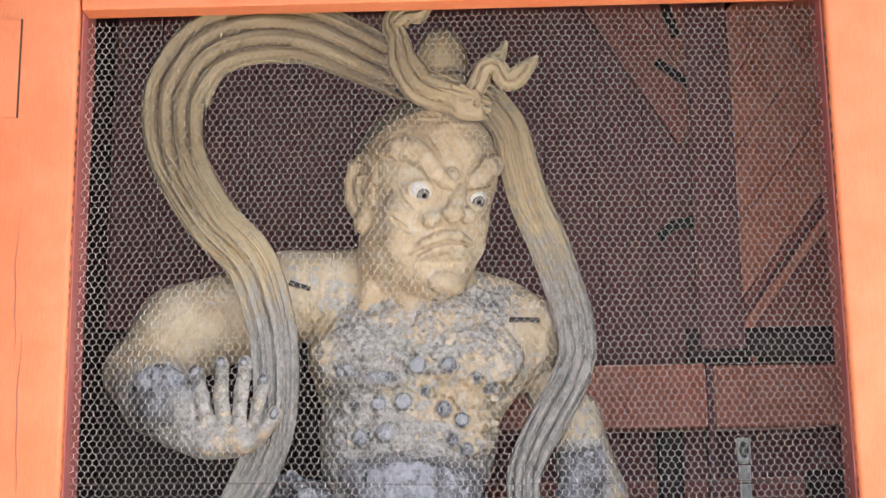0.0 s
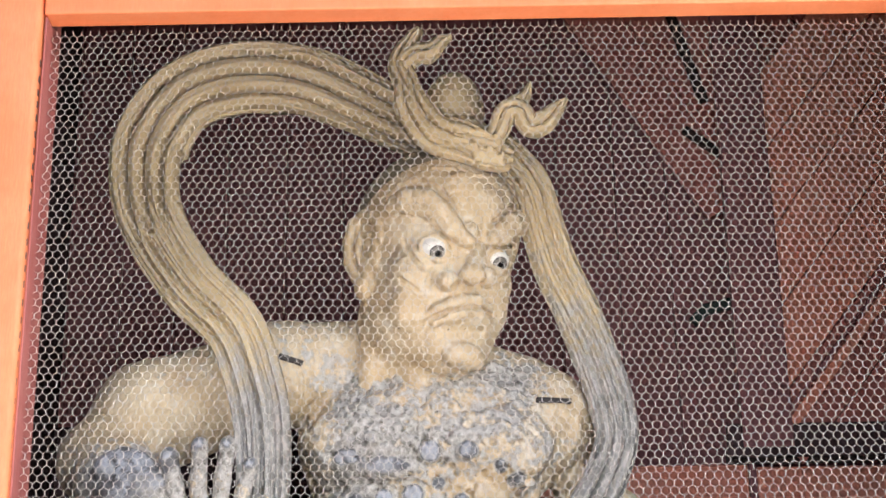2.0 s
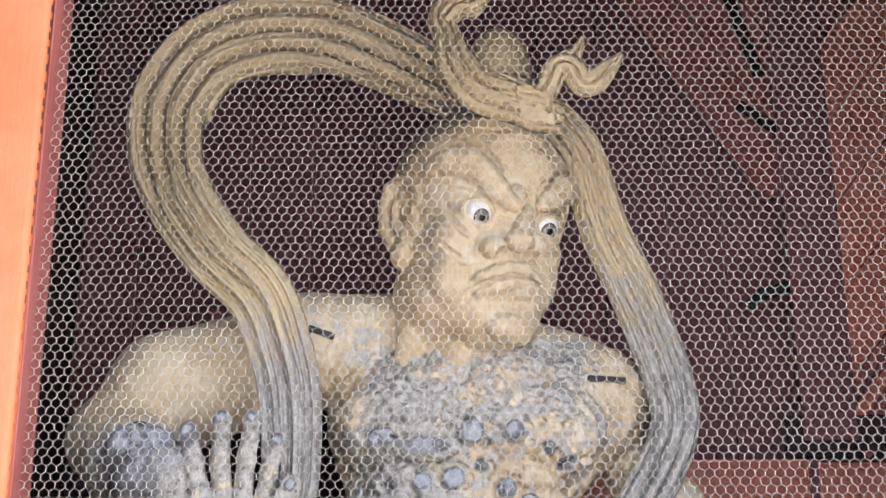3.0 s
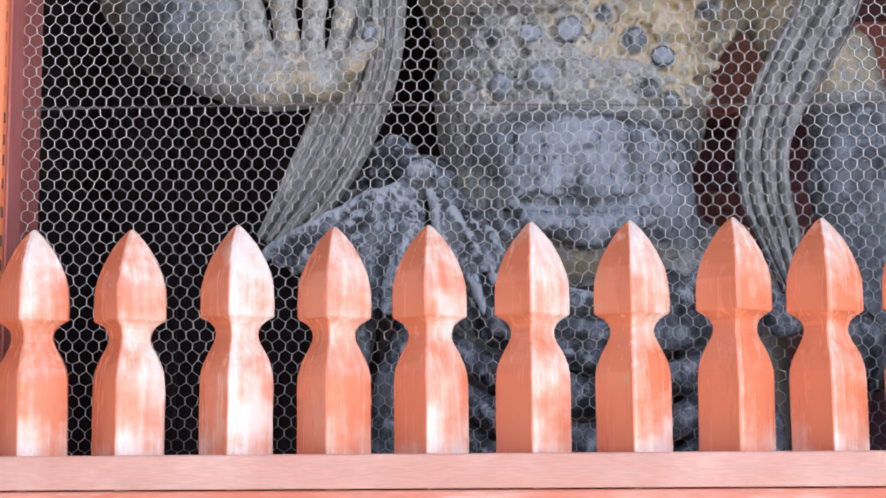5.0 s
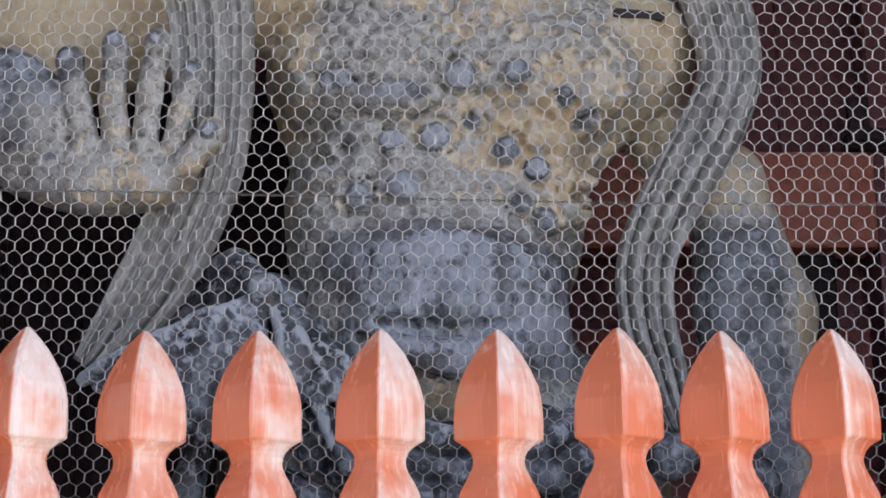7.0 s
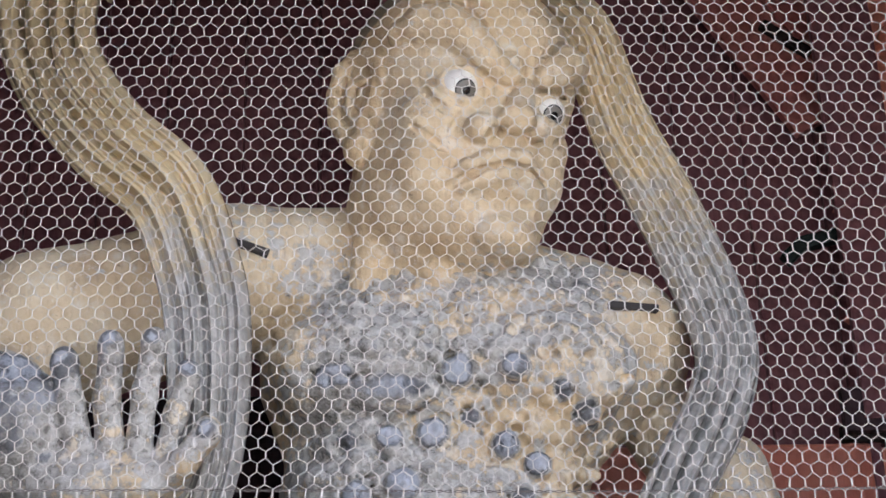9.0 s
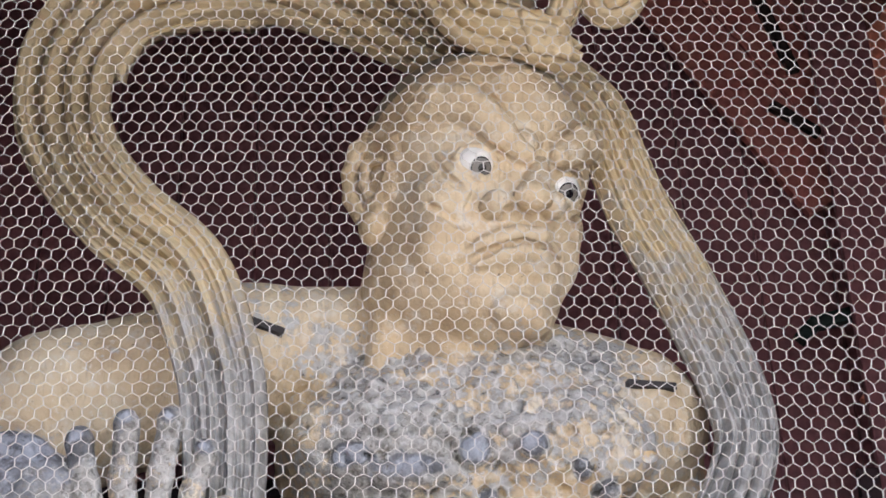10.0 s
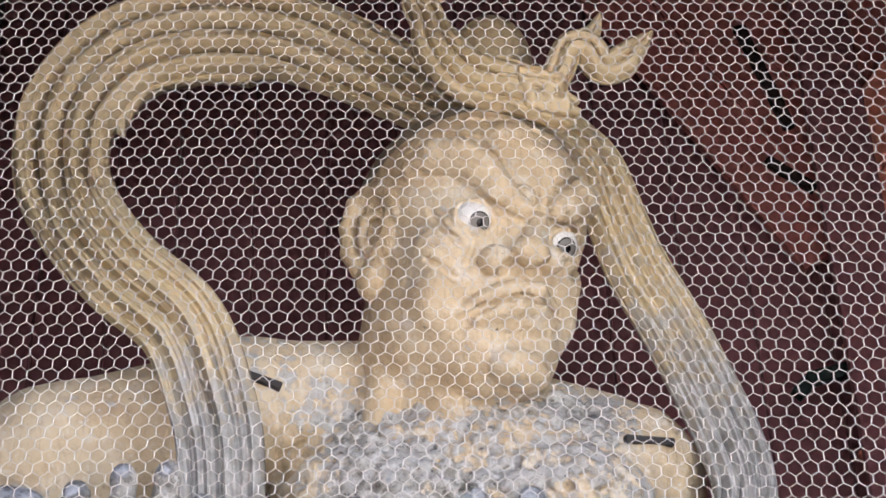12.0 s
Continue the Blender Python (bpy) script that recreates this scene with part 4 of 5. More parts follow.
    # joints between the timbers of the figure
    for x, z0, z1 in ((-0.398, 2.78, 3.16), (-0.292, 2.98, 3.20), (0.500, 2.62, 3.02), (0.405, 2.92, 3.05)):
        pts = [(x + 0.004 * math.sin(9 * z), face_of(x, z) + 0.001, z) for z in np.linspace(z0, z1, 9)]
        chain([p for p in pts if p[1] < 1.75], [0.0055] * 9, 0.004, True)
    return clay


def model_skirt():
    clay = Clay((-1.00, 0.80, 0.62), (1.02, 2.06, 2.32), 0.0095)
    ball, limb, chain = clay.ball, clay.limb, clay.chain
    ball((0.04, 1.56, 1.72), (0.50, 0.36, 0.30), 0.08)
    ball((0.02, 1.55, 1.30), (0.58, 0.36, 0.50), 0.10)
    # rolled belt that sags under the belly
    edge = [(-0.529, 1.24, 2.120), (-0.432, 1.20, 2.150), (-0.353, 1.15, 2.080), (-0.295, 1.13, 2.015), (-0.230, 1.10, 1.948), (-0.153, 1.07, 1.850), (-0.091, 1.05, 1.770), (0.046, 1.03, 1.712), (0.186, 1.04, 1.690), (0.315, 1.11, 1.728), (0.400, 1.24, 1.800), (0.470, 1.40, 1.880)]
    for drop, r in ((0.0, 0.034), (0.058, 0.030), (0.112, 0.026)):
        chain([(x - 0.4 * drop, y + 0.1 * drop, z - drop) for x, y, z in edge], [r * 0.7] + [r] * 10 + [r * 0.7], 0.008)
    # hip under the cloth
    ball((-0.40, 1.40, 2.03), (0.17, 0.22, 0.13), 0.05)
    ball((-0.50, 1.30, 1.92), (0.20, 0.18, 0.12), 0.05)
    # bunched cloth fanning from the knot at the hip
    knot = (-0.345, 1.115, 2.060)
    for k in range(10):
        s, r = k / 9, 0.85 + 0.3 * (k * 7 % 3) / 2
        chain([knot, (-0.50 + 0.16 * s, 1.060, 1.992 - 0.085 * s), (-0.62 + 0.25 * s, 1.035 + 0.010 * (k % 2), 1.920 - 0.09 * s), (-0.70 + 0.32 * s, 1.040 + 0.015 * (k % 2), 1.875 - 0.12 * s), (-0.75 + 0.36 * s, 1.06, 1.850 - 0.16 * s)], [0.012, 0.015 * r, 0.020 * r, 0.025 * r, 0.018], 0.002)
    for k in range(4):
        s = k / 3
        chain([(-0.34 + 0.03 * k, 1.10, 2.05 - 0.03 * k), (-0.295 + 0.045 * k, 1.045, 1.955 - 0.02 * k), (-0.27 + 0.06 * k, 1.02, 1.85 - 0.03 * k), (-0.25 + 0.075 * k, 1.02, 1.72 - 0.03 * k)], [0.012, 0.018, 0.020, 0.012], 0.002)
    # a loop of the sash
    chain([(-0.255, 1.035, 1.955), (-0.205, 1.015, 1.885), (-0.175, 1.01, 1.80), (-0.205, 1.01, 1.775), (-0.240, 1.02, 1.85), (-0.255, 1.035, 1.950)], [0.012] * 6, 0.003)
    ball((-0.345, 1.095, 2.062), (0.045, 0.036, 0.040), 0.010)
    # hanging swags in the middle
    for k in range(5):
        z, half = 1.62 - 0.115 * k, 0.42 - 0.015 * k
        chain([(0.08 - half, 1.22, z + 0.14), (0.08 - half * 0.55, 1.12, z + 0.03), (0.08, 1.07, z - 0.03), (0.08 + half * 0.55, 1.12, z + 0.02), (0.08 + half, 1.24, z + 0.12)], [0.026, 0.044, 0.050, 0.044, 0.026], 0.006)
    # falling pleats to either side
    for k in range(9):
        x = -0.60 + 0.14 * k
        if abs(x - 0.08) < 0.30:
            continue
        chain([(x * 0.85, 1.30, 1.76), (x, 1.19, 1.40), (x * 1.06, 1.22, 0.86)], [0.035, 0.055, 0.06], 0.02)
    # knot at the other hip with a loose tail
    ball((0.50, 1.20, 1.74), (0.075, 0.06, 0.06), 0.02)
    chain([(0.50, 1.20, 1.74), (0.58, 1.14, 1.68), (0.66, 1.12, 1.72)], [0.045, 0.050, 0.030], 0.02)
    chain([(0.70, 1.26, 1.78), (0.76, 1.20, 1.62), (0.74, 1.22, 1.40)], [0.05, 0.07, 0.05], 0.03)
    clay.roughen((-0.95, 0.85, 0.8), (0.95, 1.8, 2.25), 0.06, 0.005, 12)
    return clay


# how the whole figure is turned and stands in its bay
STANCE = np.array([[1.0058, 0.0583, 0.0052, -0.0187], [-0.0623, 1.0395, 0.0016, -0.0022], [-0.0072, 0.0235, 1.0110, -0.0146]])


def statue():
    pile = Pile()
    # 0 skin, 1 cloth, 2 ribbon, 3 eye white, 4 eye black, 5 eye grey, 6 hair, 7 mortise
    body = model_body()

    def front(x, z):
        column = body.f[int((x - body.low[0]) / body.step), :, int((z - body.low[2]) / body.step)]
        return float(body.low[1] + body.step * np.argmax(column < 0))

    verts, quads = body.skin()
    x, y, z = verts.T
    chest = np.clip((3.05 - z) / 0.12, 0, 1) * np.clip((0.52 - np.abs(x - 0.10)) / 0.2, 0, 1) * np.clip((1.62 - y) / 0.2, 0, 1)
    pale = np.exp(-(((x - 0.34) / 0.22) ** 2) - ((z - 2.42) / 0.24) ** 2) + 0.6 * np.exp(-(((x - 0.02) / 0.12) ** 2) - ((z - 2.50) / 0.07) ** 2)
    belly = np.clip((2.26 - z) / 0.10, 0, 1) * np.clip((0.36 - np.abs(x - 0.08)) / 0.10, 0, 1) * np.clip((z - 1.86) / 0.06, 0, 1) * (y < 1.45)
    wrist = np.exp(-(((x + 0.93) / 0.16) ** 2) - ((z - 2.46) / 0.15) ** 2)
    tips = np.clip((z - 2.50) / 0.05, 0, 1) * (y < 1.0) * (x < -0.45)
    fore = np.clip((2.33 - z) / 0.08, 0, 1) * (x > 0.62) * np.clip((0.93 - x) / 0.06, 0, 1)
    sleeve = np.exp(-(((x + 1.02) / 0.2) ** 2) - ((z - 2.52) / 0.14) ** 2)
    weather = 0.12 + 0.16 * np.clip((2.75 - z) / 0.4, 0, 1) + 0.46 * chest - 0.48 * pale * chest + 0.62 * belly + 0.62 * wrist + 0.42 * tips + 0.80 * fore + 0.10 * sleeve
    weather = weather + 0.20 * np.clip((1.06 - y) / 0.06, 0, 1) * (x < -0.40)
    weather = weather + 0.22 * np.exp(-(((x + 0.30) / 0.22) ** 2) - ((z - 3.05) / 0.16) ** 2) + 0.28 * np.exp(-(((x - 0.42) / 0.16) ** 2) - ((z - 3.0) / 0.14) ** 2)
    # pale bloom on the belly, the navel, the studs, the plate and the finger tips
    weather = weather - 0.55 * np.exp(-(((x + 0.19) / 0.09) ** 2) - ((z - 2.00) / 0.12) ** 2) - 0.5 * np.exp(-(((x - 0.06) / 0.22) ** 2) - ((z - 1.82) / 0.05) ** 2) + 0.06 * (z < 2.7) - 0.12 * np.exp(-(((x + 0.68) / 0.20) ** 2) - ((z - 2.28) / 0.06) ** 2)
    spots = [(0.10, 2.155, 0.20, 0.070), (0.02, 2.10, 0.14, 0.075), (0.110, 2.025, 0.045, 0.045), (0.10, 1.885, 0.07, 0.030), (-0.05, 2.572, 0.09, 0.035)]
    spots += [(px, pz, 0.85 * r, 0.85 * r) for px, pz, r in KNOBS]
    for n, (px, pz, rx, rz) in enumerate(spots):
        edge = 1.5 if n < 5 else 4
        weather = np.maximum(weather, (1.34 + 0.2 * math.sin(40 * px + 25 * pz)) * np.exp(-((((x - px) / rx) ** 2 + ((z - pz) / rz) ** 2) ** edge) * 0.6) * (y < 1.4))
    for px, pz in ((-0.785, 2.575), (-0.676, 2.605), (-0.576, 2.605), (-0.497, 2.535), (-0.448, 2.39)):
        weather = np.maximum(weather, 1.55 * np.exp(-(((x - px) ** 2 + (z - pz) ** 2) / 0.03**2)) * (y < 1.0))
    pile.add(verts, quads, 0, np.clip(weather, 0, 1.6))
    verts, quads = model_head().skin()
    local = (verts - MID) @ AXES
    back = (local[:, 2] > 0.20 + 0.9 * (local[:, 1] + 0.06)) & (local[:, 2] > 0.10)
    is_hair = back[quads].all(1)
    beard = np.clip((-0.30 - local[:, 2]) / 0.1, 0, 1) * np.clip((local[:, 1] - 0.1) / 0.1, 0, 1)
    collar = np.clip((2.95 - verts[:, 2]) / 0.1, 0, 1)
    pile.add(verts, quads, np.where(is_hair, 6, 0), 0.10 + 0.20 * beard + 0.46 * collar)
    for p in ((-0.128, 0.238, 0.002), (0.146, 0.226, 0.032)):
        eyeball(pile, on_head(*p), 0.055, AXES @ np.array([0.06, 0.88, -0.46]))
    skirt = model_skirt()
    verts, quads = skirt.skin()
    # the skirt's values hold how far each fold stands out, for its paler ridges
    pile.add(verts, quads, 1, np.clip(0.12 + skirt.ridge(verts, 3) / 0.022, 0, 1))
    # scarf: the arch behind the head and its two falls
    left = [(0.16, 1.66, 4.00, 0.20), (0.00, 1.58, 4.074, 0.24), (-0.228, 1.52, 4.185, 0.28), (-0.46, 1.50, 4.278, 0.30), (-0.715, 1.50, 4.295, 0.31), (-0.94, 1.48, 4.205, 0.31), (-1.065, 1.45, 3.999, 0.31), (-1.060, 1.40, 3.76, 0.29), (-0.969, 1.30, 3.531, 0.26), (-0.798, 1.17, 3.28, 0.24), (-0.615, 1.10, 3.083, 0.23), (-0.525, 1.06, 2.864, 0.22), (-0.483, 1.03, 2.672, 0.21), (-0.478, 1.02, 2.394, 0.19), (-0.537, 1.04, 2.205, 0.19), (-0.622, 1.06, 2.045, 0.17), (-0.743, 1.08, 1.876, 0.10)]
    v, f = streamer(left, 4.0, 0.075, 12, across=120, slot=0.75, calm=(3.70, 3.48))
    pile.add(v, f, 2, np.clip((3.45 - v[:, 2]) / 0.75, 0, 1) * 0.74)
    right = [(0.20, 1.70, 4.02, 0.20), (0.36, 1.60, 3.952, 0.19), (0.455, 1.56, 3.85, 0.18), (0.508, 1.54, 3.755, 0.175), (0.55, 1.52, 3.574, 0.18), (0.595, 1.50, 3.405, 0.185), (0.667, 1.48, 3.223, 0.185), (0.735, 1.44, 3.01, 0.18), (0.780, 1.41, 2.84, 0.175), (0.792, 1.37, 2.686, 0.165), (0.742, 1.33, 2.531, 0.165), (0.667, 1.30, 2.398, 0.165), (0.591, 1.27, 2.257, 0.155), (0.552, 1.26, 2.142, 0.145), (0.554, 1.25, 2.015, 0.135), (0.588, 1.24, 1.891, 0.11), (0.623, 1.22, 1.753, 0.06)]
    v, f = streamer(right, 3.6, 0.050, 12, across=110, slot=0.35, calm=(2.5, 2.85))
    pile.add(v, f, 2, 0.34 + np.clip((3.55 - v[:, 2]) / 0.9, 0, 1) * 0.48)
    # head cloth: band, knot and two fluttering ends; topknot
    for rows, folds in (
        ([(0.37, 1.20, 3.79, 0.12), (0.258, 1.18, 3.83, 0.165), (0.131, 1.19, 3.89, 0.175), (0.050, 1.21, 4.01, 0.15), (0.020, 1.24, 4.13, 0.11), (-0.004, 1.25, 4.22, 0.10), (0.035, 1.24, 4.30, 0.07), (0.075, 1.22, 4.345, 0.03)], 3.0),
        ([(0.00, 1.25, 4.20, 0.08), (0.06, 1.22, 4.235, 0.09), (0.12, 1.20, 4.235, 0.08), (0.16, 1.20, 4.275, 0.06), (0.205, 1.20, 4.30, 0.02)], 2.0),
        ([(0.33, 1.20, 3.80, 0.08), (0.385, 1.19, 3.88, 0.09), (0.42, 1.18, 3.955, 0.09), (0.475, 1.18, 3.955, 0.09), (0.515, 1.19, 3.895, 0.09), (0.565, 1.19, 3.915, 0.10), (0.615, 1.20, 3.965, 0.07), (0.655, 1.20, 4.005, 0.02)], 2.0),
        ([(0.40, 1.21, 3.93, 0.07), (0.45, 1.22, 3.99, 0.09), (0.49, 1.22, 4.03, 0.06), (0.515, 1.22, 4.09, 0.02)], 1.5),
        ([(0.43, 1.26, 3.78, 0.11), (0.33, 1.175, 3.785, 0.14), (0.20, 1.19, 3.84, 0.11)], 3.0),
    ):
        v, f = streamer(rows, folds, 0.036, 12, (0.1, -1, -0.2), 56, 0.5, 0.5)
        pile.add(v, f, 2, 0.0)
    knot = Clay((-0.05, 1.15, 3.70), (0.50, 1.75, 4.28), 0.010)
    knot.ball((0.20, 1.42, 4.05), (0.125, 0.12, 0.18), 0.03)
    knot.ball((0.23, 1.36, 3.92), (0.13, 0.10, 0.08), 0.03)
    for k in range(4):
        knot.limb((0.285 + 0.030 * k, 1.17 - 0.012 * (k % 2), 3.855 - 0.012 * k), (0.30 + 0.030 * k, 1.175, 3.752 - 0.006 * k), 0.024, 0.020, 0.004)
    v, f = knot.skin()
    pile.add(v, f, 2, 0.15)
    # mortises left by lost fittings
    for p, q in (((0.490, 2.845), (0.620, 2.845)), ((-0.480, 3.022), (-0.392, 2.996))):
        bm = beam((p[0], front(*p) + 0.018, p[1]), (q[0], front(*q) + 0.018, q[1]), 0.020, 0.085, 0.003)
        v = [tuple(w.co) for w in bm.verts]
        f = [[w.index for w in face.verts] for face in bm.faces]
        bm.free()
        pile.add(v, f, 7, 0)
    ob = new("guardian_statue", pile.mesh("guardian_statue", [SKIN, CLOTH, RIBBON, EYE_WHITE, EYE_DARK, EYE_GREY, HAIR, SLOT], STANCE))
    return tagged(ob, "weathered carved wooden temple guardian statue with an arching scarf", "statue")


statue()


def rock_base():
    bm = bmesh.new()
    bmesh.ops.create_icosphere(bm, subdivisions=4, radius=1)
    for v in bm.verts:
        n = noise.noise(v.co * 2.5) * 0.12
        v.co = (0.16 + v.co.x * (0.95 + n), 1.56 + v.co.y * (0.62 + n), 0.30 + max(0.0, v.co.z + n) * 0.10)
    return tagged(part("rock_base", bm, STONE), "low dark rock base under the statue", "pedestal")


rock_base()


# ---- wire netting ----
def netting(z0, z1, y, seed):
    """Twisted hexagonal wire, slightly uneven, with thicker twists on the uprights."""
    rng = np.random.RandomState(seed)
    wide, row = 0.0273, 0.0220
    x0, x1 = XL + 0.004, XR - 0.004
    cols, rows = int((x1 - x0) / wide) + 1, int((z1 - z0) / row)
    leg = row * 0.60
    i, j = np.meshgrid(np.arange(cols), np.arange(rows), indexing="ij")
    bx = x0 + (i + 0.5 * (j % 2)) * wide
    bz = z0 + j * row
    ends = np.stack([np.stack([bx, np.full(bx.shape, y), bz], -1), np.stack([bx, np.full(bx.shape, y), bz + leg], -1)], 2)
    p = ends.reshape(-1, 3)
    slow = lambda a, b, c: np.sin(p[:, 0] * a + 1.3 * c) * np.sin(p[:, 2] * b + c)
    p[:, 0] += 0.006 * slow(2.3, 3.1, 0.4) + 0.0025 * slow(7.0, 5.0, 2.0) + 0.0008 * rng.randn(len(p))
    p[:, 2] += 0.010 * slow(1.7, 2.0, 1.0) + 0.0025 * slow(6.0, 8.0, 3.0) + 0.0008 * rng.randn(len(p))
    p[:, 1] += 0.012 * slow(2.6, 2.2, 0.7) + 0.0015 * rng.randn(len(p))
    tag = lambda a, b, up: (a * rows + b) * 2 + up
    a, b = i.ravel(), j.ravel()
    edges, radius = [np.stack([tag(a, b, 0), tag(a, b, 1)], 1)], [np.full(len(a), 0.00125)]
    ok = b < rows - 1
    for step in (0, 1):
        c = a + np.where(b % 2, step, step - 1)
        use = ok & (c >= 0) & (c < cols)
        edges.append(np.stack([tag(a, b, 1)[use], tag(c, b + 1, 0)[use]], 1))
        radius.append(np.full(use.sum(), 0.00070))
    e, r = np.concatenate(edges), np.concatenate(radius)[:, None]
    s, t = p[e[:, 0]], p[e[:, 1]]
    d = (t - s) / np.linalg.norm(t - s, axis=1)[:, None]
    u = np.cross(d, (0, 1.0, 0.01))
    u /= np.linalg.norm(u, axis=1)[:, None]
    w = np.cross(d, u)
    rim = [r * (math.cos(k * math.pi / 2 + 0.78) * u + math.sin(k * math.pi / 2 + 0.78) * w) for k in range(4)]
    verts = np.stack([s + q for q in rim] + [t + q for q in rim], 1).reshape(-1, 3)
    base = np.arange(len(e))[:, None] * 8
    quads = np.concatenate([base + np.array([k, (k + 1) % 4, 4 + (k + 1) % 4, 4 + k]) for k in range(4)])
    me = bpy.data.meshes.new("wire_netting")
    me.from_pydata(verts.tolist(), [], quads.tolist())
    me.polygons.foreach_set("use_smooth", np.ones(len(quads), bool))
    me.materials.append(WIRE)
    return new("wire_netting", me)


NET_Y, NET_SEAM = 0.20, 0.92 + 52 * 0.0220
tagged(netting(NET_SEAM, LINTEL + 0.01, NET_Y, 5), "pale galvanised hexagonal wire netting, upper sheet", "netting", "netting sheets", "stuff")
tagged(netting(0.92, NET_SEAM + 0.023, NET_Y + 0.002, 6), "pale galvanised hexagonal wire netting, lower sheet", "netting", "netting sheets", "stuff")


def seam_wire():
    """Two dark selvedge wires twisted along the seam of the sheets."""
    bm = bmesh.new()
    n = 900
    for turn in (0, math.pi):
        rings = []
        for k in range(n + 1):
            s = k / n
            x = XL + 0.002 + s * (XR - XL - 0.004)
            a = s * 520 + turn
            sag = 0.014 - 0.032 * s + 0.004 * math.sin(s * 9)
            c = Vector((x, NET_Y + 0.0016 * math.cos(a), NET_SEAM + sag + 0.0016 * math.sin(a)))
            rings.append([bm.verts.new(c + Vector((0, 0.0009 * math.cos(q), 0.0009 * math.sin(q)))) for q in (0, 2.1, 4.2)])
        for p, q in zip(rings, rings[1:]):
            for j in range(3):
                bm.faces.new((p[j], q[j], q[(j + 1) % 3], p[(j + 1) % 3]))
    return tagged(part("seam_wire", bm, SEAM_WIRE), "dark twisted wire joining two netting sheets", "wire")


seam_wire()


# ---- fence ----
def picket_mesh(seed):
    """A square stake set cornerwise: shaft, waist, collar and pointed bud."""
    rng = random.Random(seed)
    profile = [(-0.0800, 0.0735), (0.0617, 0.0735), (0.1235, 0.0735), (0.1461, 0.0728), (0.1616, 0.0695), (0.1760, 0.0640), (0.1904, 0.0570), (0.2027, 0.0500), (0.2130, 0.0455), (0.2212, 0.0440), (0.2295, 0.0450), (0.2377, 0.0490), (0.2449, 0.0560), (0.2500, 0.0640), (0.2536, 0.0712), (0.2567, 0.0735), (0.2830, 0.0740), (0.3138, 0.0725), (0.3396, 0.0665), (0.3653, 0.0560), (0.3910, 0.0410), (0.4095, 0.0270), (0.4219, 0.0150), (0.4286, 0.0055), (0.4296, 0.0012)]
    bm = bmesh.new()
    rings = []
    for z, r in profile:
        ring = []
        cut = min(0.0045, r * 0.25)
        for q in range(4):
            a = math.pi / 2 * q
            for side in (-1, 1):
                w = rng.uniform(-0.0006, 0.0006)
                x, y = (r - cut) * math.cos(a) - side * cut * math.sin(a), (r - cut) * math.sin(a) + side * cut * math.cos(a)
                ring.append(bm.verts.new((x + w, y + w, z)))
        rings.append(ring)
    for p, q in zip(rings, rings[1:]):
        for j in range(8):
            bm.faces.new((p[j], p[(j + 1) % 8], q[(j + 1) % 8], q[j]))
    bm.faces.new(rings[-1])
    bm.faces.new(rings[0][::-1])
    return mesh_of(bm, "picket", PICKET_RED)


RAIL_TOP = 1.369


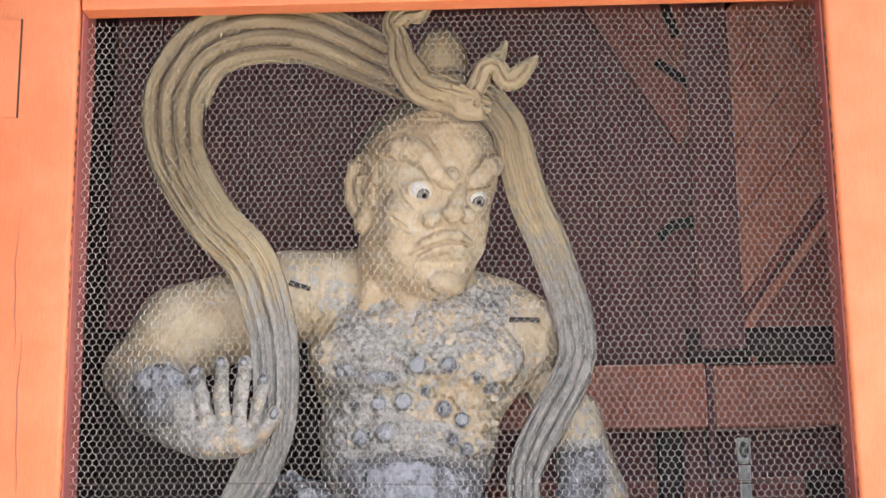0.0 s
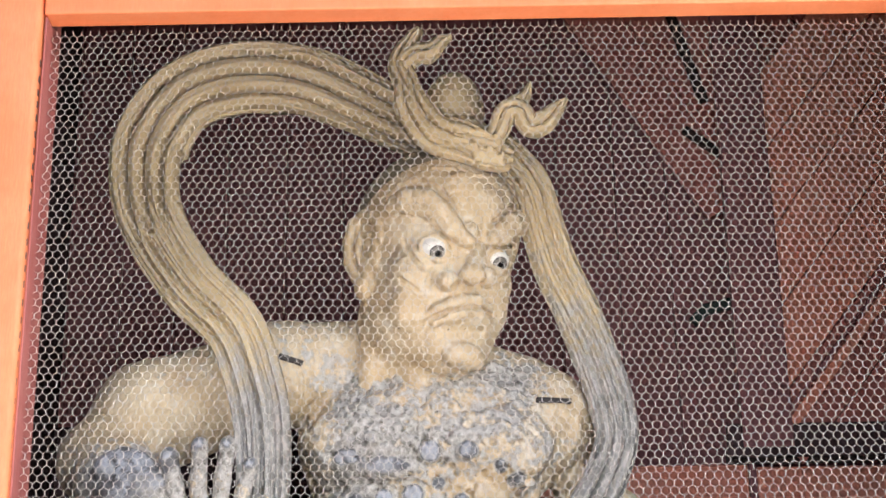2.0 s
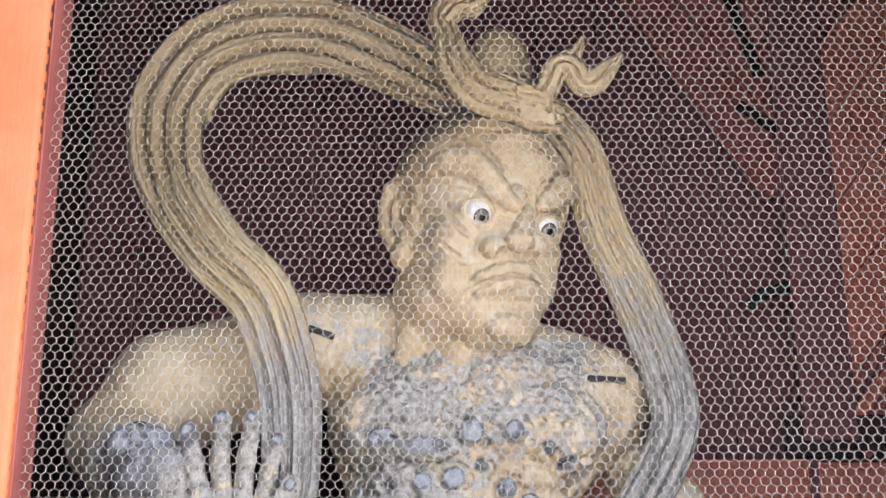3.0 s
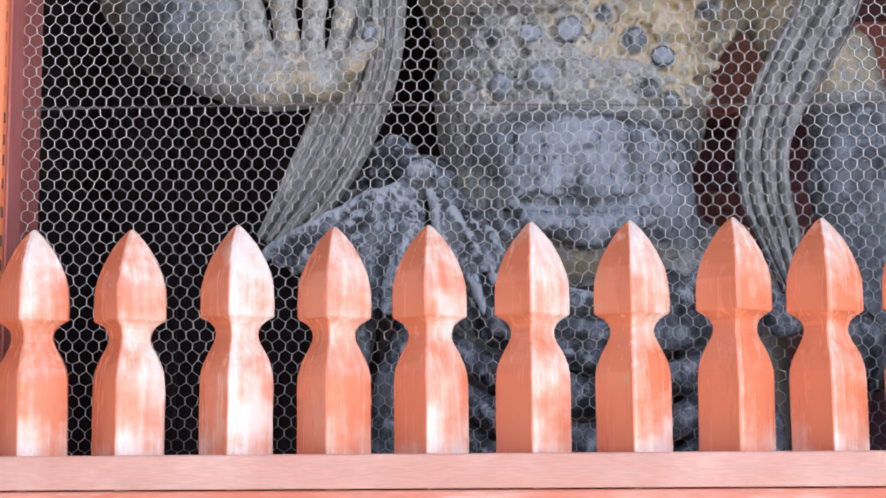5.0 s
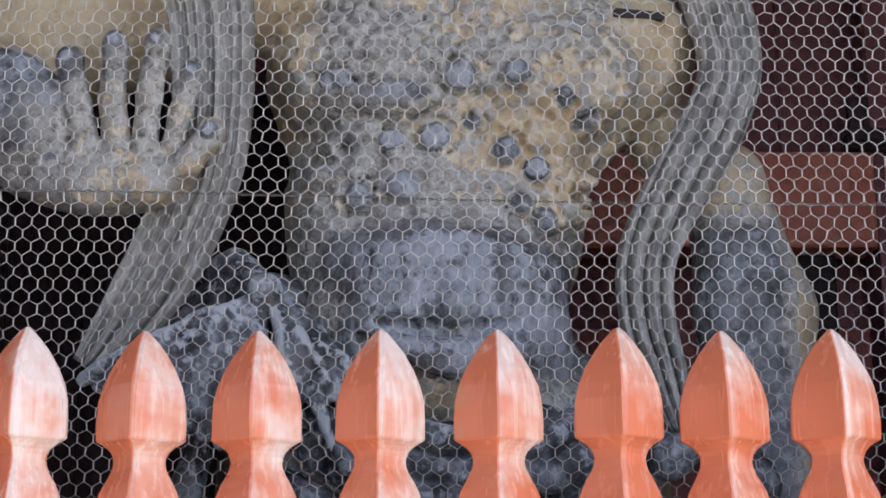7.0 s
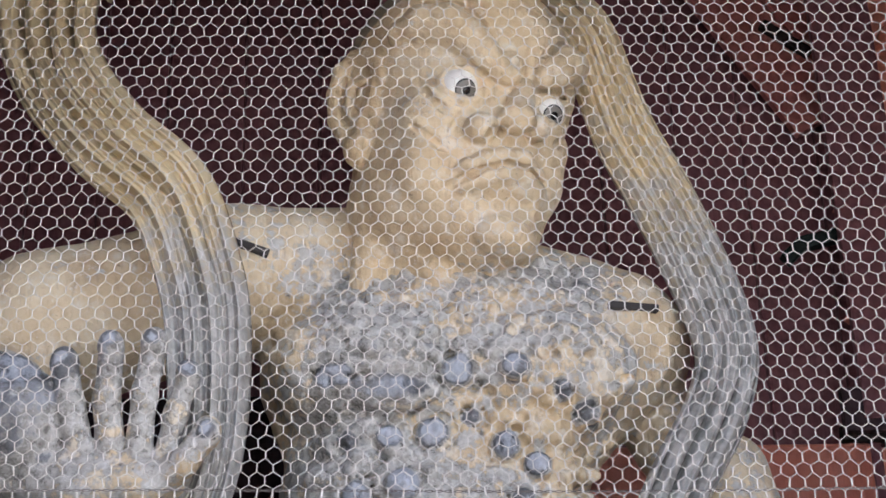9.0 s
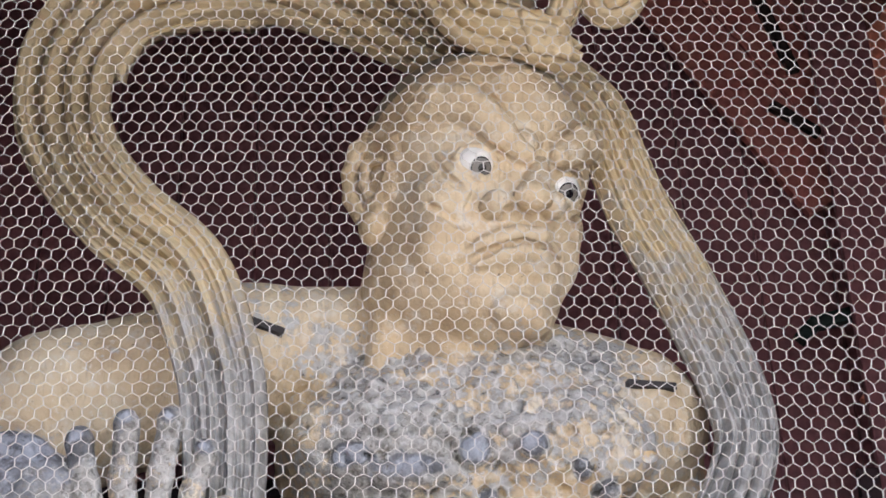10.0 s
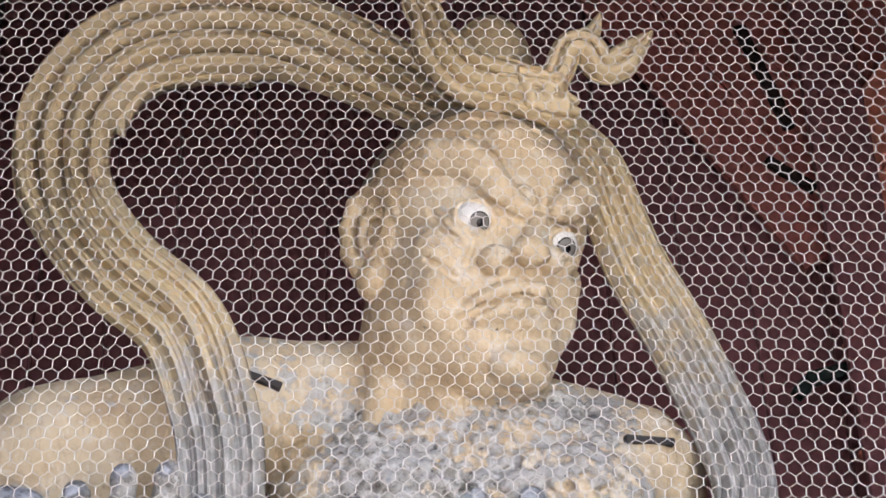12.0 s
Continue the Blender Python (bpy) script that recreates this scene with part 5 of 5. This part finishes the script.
def fence():
    base = new("fence")
    base.location = (0.3, 0, 0.3)
    tagged(base, "vermilion painted wooden fence of turned-corner pickets with pointed buds", "fence", kind="structure")
    meshes = [picket_mesh(k) for k in range(3)]
    rng = random.Random(11)
    xs = [-1.31, -1.122, -0.936, -0.751, -0.546, -0.362, -0.180, 0.009, 0.193, 0.379, 0.547, 0.718]
    xs += [0.895 + 0.183 * k for k in range(7)]
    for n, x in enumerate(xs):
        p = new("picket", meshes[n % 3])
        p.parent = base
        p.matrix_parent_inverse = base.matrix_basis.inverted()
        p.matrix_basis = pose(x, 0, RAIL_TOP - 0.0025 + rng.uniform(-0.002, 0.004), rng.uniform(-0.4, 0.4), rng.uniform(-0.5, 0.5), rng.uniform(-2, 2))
    part("top_rail", box(-1.50, 2.16, -0.088, 0.085, RAIL_TOP - 0.062, RAIL_TOP, 0.004), RAIL_RED, base, "faded pinkish top rail").matrix_parent_inverse = base.matrix_basis.inverted()
    part("panel_board", box(-1.50, 2.16, -0.082, 0.075, 0.62, RAIL_TOP - 0.0645, 0.004), BOARD_RED, base, "worn vermilion board under the rail").matrix_parent_inverse = base.matrix_basis.inverted()
    part("bottom_rail", box(-1.50, 2.16, -0.095, 0.085, 0.302, 0.6175, 0.006), RAIL_RED, base).matrix_parent_inverse = base.matrix_basis.inverted()


def wooden_tablet():
    """A pale stave with a carved ring head, upright before the back wall."""
    base = new("wooden_stave")
    base.location = (1.742, 2.45, 0.302)
    tagged(base, "pale weathered wooden stave with a carved ring head", "stave")
    part("shaft", box(-0.029, 0.029, -0.013, 0.013, 0.0, 2.028, 0.005), PALE_WOOD, base)
    bm = box(-0.037, 0.037, -0.017, 0.017, 2.034, 2.165, 0.012)
    for v in bm.verts:
        v.co.x *= 0.86 + 0.14 * min(1.0, (v.co.z - 2.034) / 0.05)
    part("head", bm, PALE_WOOD, base, "carved pale head with a hollow")
    bm = bmesh.new()
    rings = []
    for k in range(24):
        a = math.tau * k / 24
        rings.append([bm.verts.new((rr * 0.8 * math.cos(a), -0.017 - lift, 2.105 + rr * 1.4 * math.sin(a))) for rr, lift in ((0.030, 0.0), (0.026, 0.006), (0.019, 0.006), (0.015, 0.001))])
    for p, q in zip(rings, rings[1:] + rings[:1]):
        for j in range(3):
            bm.faces.new((p[j], q[j], q[j + 1], p[j + 1]))
    bm.faces.new([r[3] for r in rings][::-1])
    bmesh.ops.recalc_face_normals(bm, faces=bm.faces[:])
    part("ring", bm, GREEN_WOOD, base, "greenish oval ring carved on the head")
    part("joint", box(-0.0305, 0.0305, -0.0145, 0.0145, 1.935, 1.941), DARK, base, "dark binding cord")


fence()
wooden_tablet()
